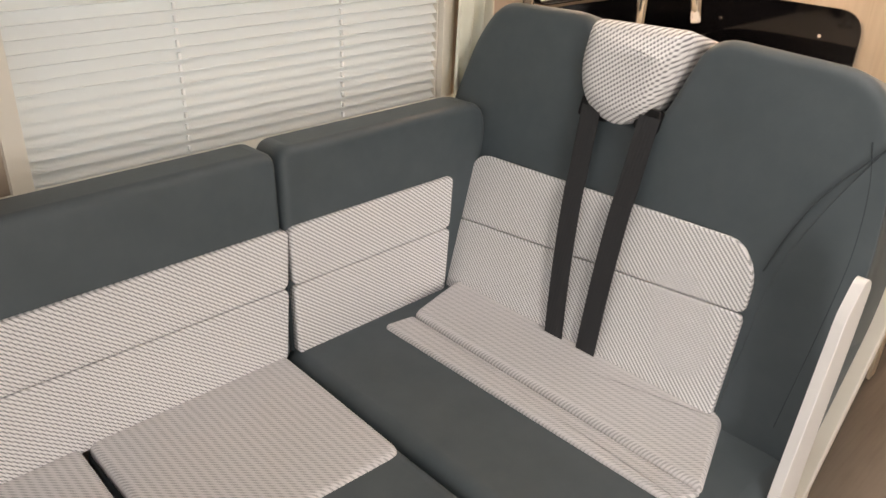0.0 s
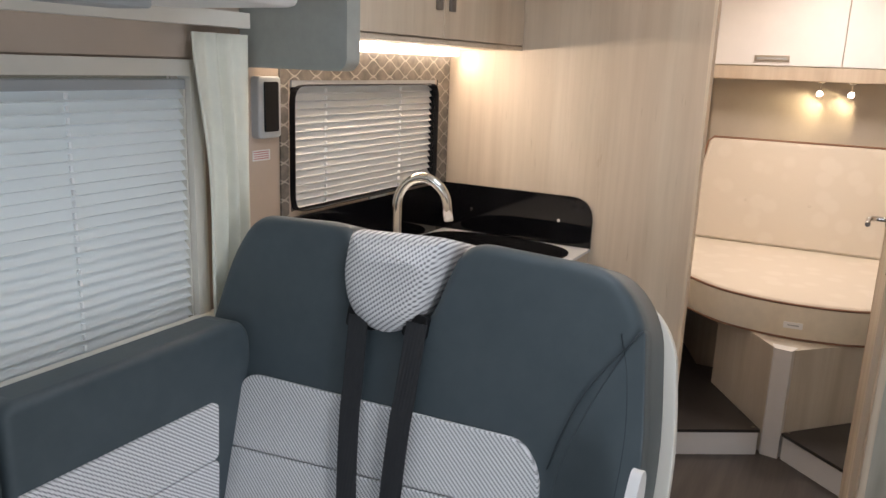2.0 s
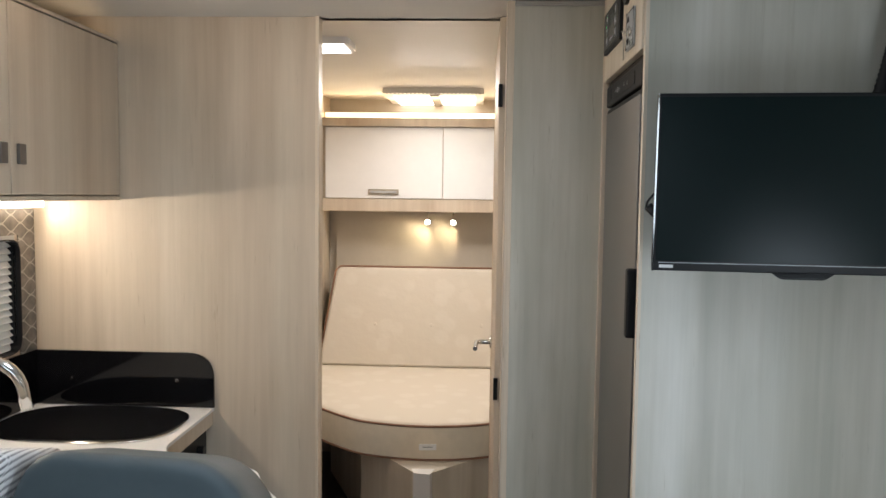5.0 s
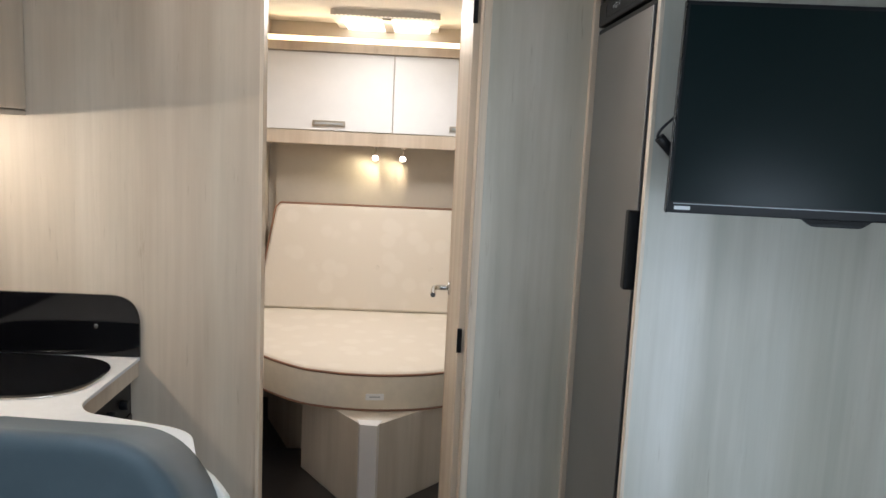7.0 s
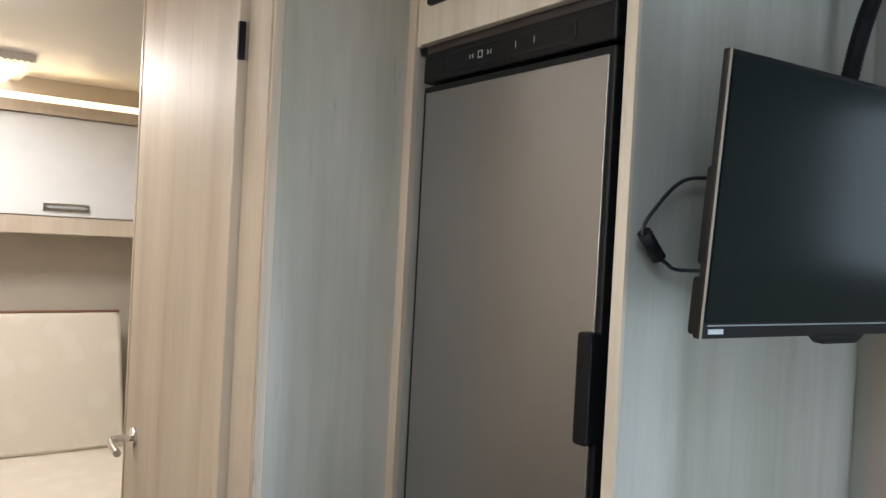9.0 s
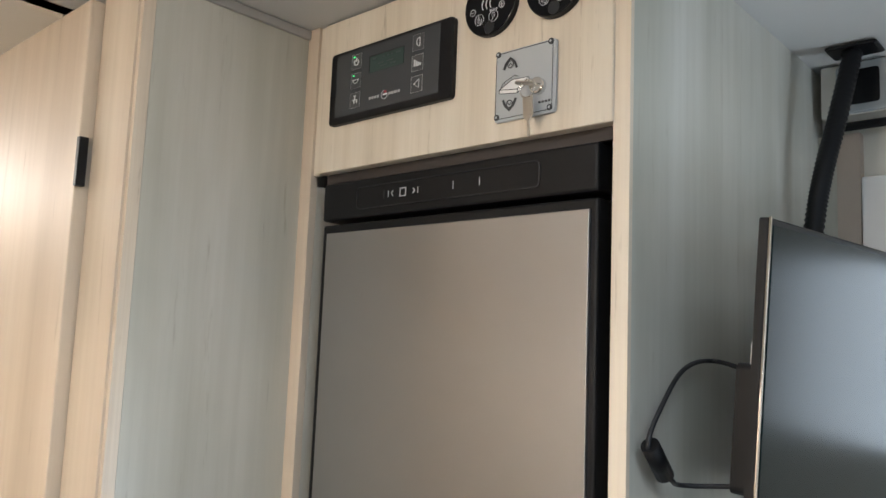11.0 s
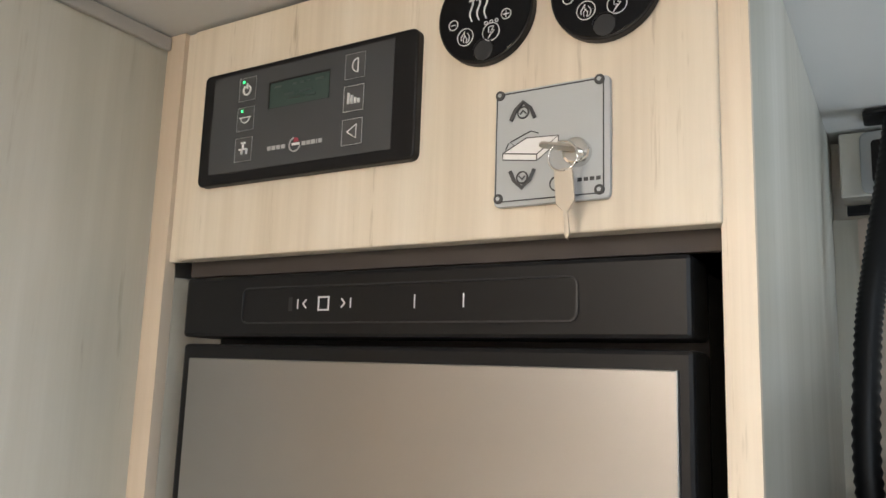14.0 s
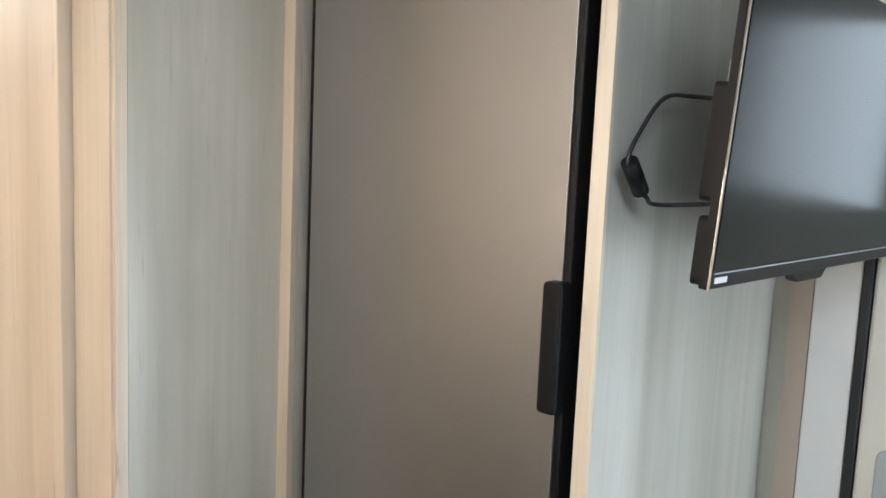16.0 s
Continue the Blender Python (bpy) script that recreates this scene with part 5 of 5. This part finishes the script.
part("socket_housing", slab(rounded([(0.022, 0.085), (0.10, 0.085), (0.10, 0.205), (0.022, 0.205)], [0.008] * 4), TVM @ Matrix.Translation((0, 0, -0.0132)), 0.024), BLACKP, tv, "black socket housing on the back")
arm = thing("television_bracket", (0.88, 1.16, 1.65), "black ribbed television bracket hung from the ceiling", "bracket")
line = curve([(0.83, 1.150, 1.62), (0.85, 1.165, 1.74), (0.88, 1.160, 1.878), (0.892, 1.150, 1.955), (0.915, 1.136, 2.04), (0.94, 1.12, CEIL - 0.01)], 24)
part("arm", ring(line, [0.0145 if k % 2 else 0.0125 for k in range(len(line))], 12), BLACKP, arm, smooth=True)
part("mount_plate", box(0.60, 0.84, 1.130, 1.150, 1.56, 1.68, 0.004), BLACKP, arm)
part("clamp", box(0.795, 0.865, 1.128, 1.182, 1.585, 1.655, 0.008), BLACKP, arm)
part("clamp_knob", ring([(0.83, 1.155, 1.655), (0.83, 1.155, 1.672)], 0.012, 14), BLACKP, arm)
part("ceiling_foot", box(0.92, 0.975, 1.085, 1.155, CEIL - 0.008, CEIL - 0.002, 0.004), BLACKP, arm)
cb = thing("television_cable", (0.40, 1.09, 1.55), "thin black cable loop with a ferrite core behind the television", "cable")
part("lead", ring(curve([TVM @ Vector((0.10, 0.19, -0.045)), (0.576, 1.178, 1.681), (0.498, 1.178, 1.672), (0.443, 1.178, 1.631), (0.421, 1.178, 1.601), (0.440, 1.178, 1.578), (0.470, 1.178, 1.562), (0.504, 1.178, 1.553), TVM @ Vector((0.12, 0.08, -0.045))], 10), 0.0026, 8), BLACKR, cb, smooth=True)
part("ferrite_core", ring([(0.424, 1.178, 1.600), (0.456, 1.178, 1.568)], 0.0095, 12), BLACKP, cb, smooth=True)
part("white_plug", ring([TVM @ Vector((0.030, 0.20, -0.024)), TVM @ Vector((0.030, 0.225, -0.024))], 0.004, 10), MARK, cb, smooth=True)

# alarm over the panel
al = thing("carbon_monoxide_alarm", (0.47, 1.08, CEIL - 0.075), "white rounded alarm with sounder holes under the ceiling", "alarm")
def sag(u):
    """The height of the alarm's bowed underside across its width."""
    return CEIL - 0.0785 + 0.014 * abs(u / 0.09) ** 2.4


OV = [(0.09 * k / 10, sag(0.09 * k / 10) - (CEIL - 0.036)) for k in range(-10, 11)] + [(0.088, 0.034), (-0.088, 0.034)]
part("body", slab(OV, plane((0.342, 1.0785, CEIL - 0.036), (0, -1, 0), (0, 0, 1)), 0.128, 0.0025), WHITE, al)
part("seam", ring([(0.3415, 1.0785 + 0.085 * k, CEIL - 0.036 + 0.002 * k) for k in (-1, -0.5, 0, 0.5, 1)], 0.0006, 4), GREYMET, al)
for x, y, r in ((0.452, 1.140, 0.0034), (0.456, 1.132, 0.0052), (0.454, 1.123, 0.0034), (0.402, 1.112, 0.0030), (0.415, 1.112, 0.0030), (0.427, 1.112, 0.0030)):
    part("sounder_hole", disc(plane((x, y, sag(y - 1.0785) + 0.0005), (0, 1, 0), (1, 0, 0)), r, 0.003, 0, 16), BLACKR, al)
part("button_edge", ring([(x, y, sag(y - 1.0785)) for x, y in ((0.396, 1.142), (0.389, 1.139), (0.389, 1.122), (0.396, 1.120))], 0.0007, 6), GREYMET, al)
part("button_ring", ring([(0.394 + 0.006 * math.cos(t), 1.147 + 0.005 * math.sin(t), sag(0.0685)) for t in [math.pi * k / 8 for k in range(4, 13)]], 0.0005, 5), GREYMET, al)
for x, y0, n in ((0.440, 1.131, 5), (0.433, 1.1375, 9)):
    for k in range(n):
        part("line_of_print", box(x - 0.011 + 0.0024 * k, x - 0.0096 + 0.0024 * k, y0 - 0.0022, y0 + (0.0022 if n == 5 else -0.001), sag(y0 - 1.0785) - 0.0012, sag(y0 - 1.0785) + 0.001), GREYMET, al)
for k in range(5):
    part("line_of_print", box(0.425 + 0.0026 * k, 0.4266 + 0.0026 * k, 1.1535, 1.1560, sag(0.0762) - 0.0014, sag(0.0762) + 0.001), GREYMET, al)

# socket box on the side wall
sk = thing("wall_socket_box", (0.84, 1.05, 2.03), "cream pad with a chrome-framed socket high on the side wall", "socket")
part("pad", box(1.010, XR - 0.001, 0.90, 1.186, 2.066, CEIL - 0.002, 0.002), CREAM, sk)
part("socket_frame", slab(rounded(rect(0.075, 0.08), [0.012] * 4), at_x(1.004, 1.125, 2.108), 0.006, 0.002), GREYMET, sk)
part("socket_face", slab(rounded(rect(0.05, 0.055), [0.006] * 4), at_x(1.002, 1.125, 2.108), 0.002), BLACKP, sk)
part("rail", ring([(1.018, 1.180, 2.050), (1.018, 0.90, 2.050)], 0.007, 10), BLACKP, sk)

# entrance door on the side wall
XD = 1.030
wall("entrance_pillar", XD, XR, 1.136, 1.170, F, CEIL - 0.11, BEIGE, "beige pillar beside the entrance door")
wall("entrance_pillar_side", XD + 0.004, XR, 1.170, 1.1985, F, CEIL - 0.11, WOODG, "grey wood strip beside the entrance door")
wall("entrance_wall", XD + 0.02, XR, 0.20, 1.1355, F, CEIL - 0.11, CREAM, "cream wall round the entrance door")
ed = thing("door_2", (XD, 0.65, F), "cream entrance door in a black rubber seal", "door")
ed["kind"] = "structure"
part("leaf", box(XD, XD + 0.019, 0.30, 1.049, F + 0.03, 1.97, 0.006), CREAM, ed)
part("frame_strip", box(XD - 0.002, XD + 0.019, 1.066, 1.1350, F, 1.97, 0.003), WHITE, ed, "white frame")
part("rubber_seal", box(XD - 0.008, XD + 0.019, 1.050, 1.065, F, 1.97, 0.003), BLACKR, ed, "black rubber seal")
part("latch_plate", slab(rounded(rect(0.11, 0.22), [0.02] * 4), at_x(XD - 0.006, 0.965, 1.06), 0.006, 0.003), GREYMET, ed, "grey latch plate")
part("latch", slab(rounded(rect(0.04, 0.09), [0.01] * 4), at_x(XD - 0.018, 0.965, 1.06), 0.014, 0.004), CHROME, ed, "chrome latch")
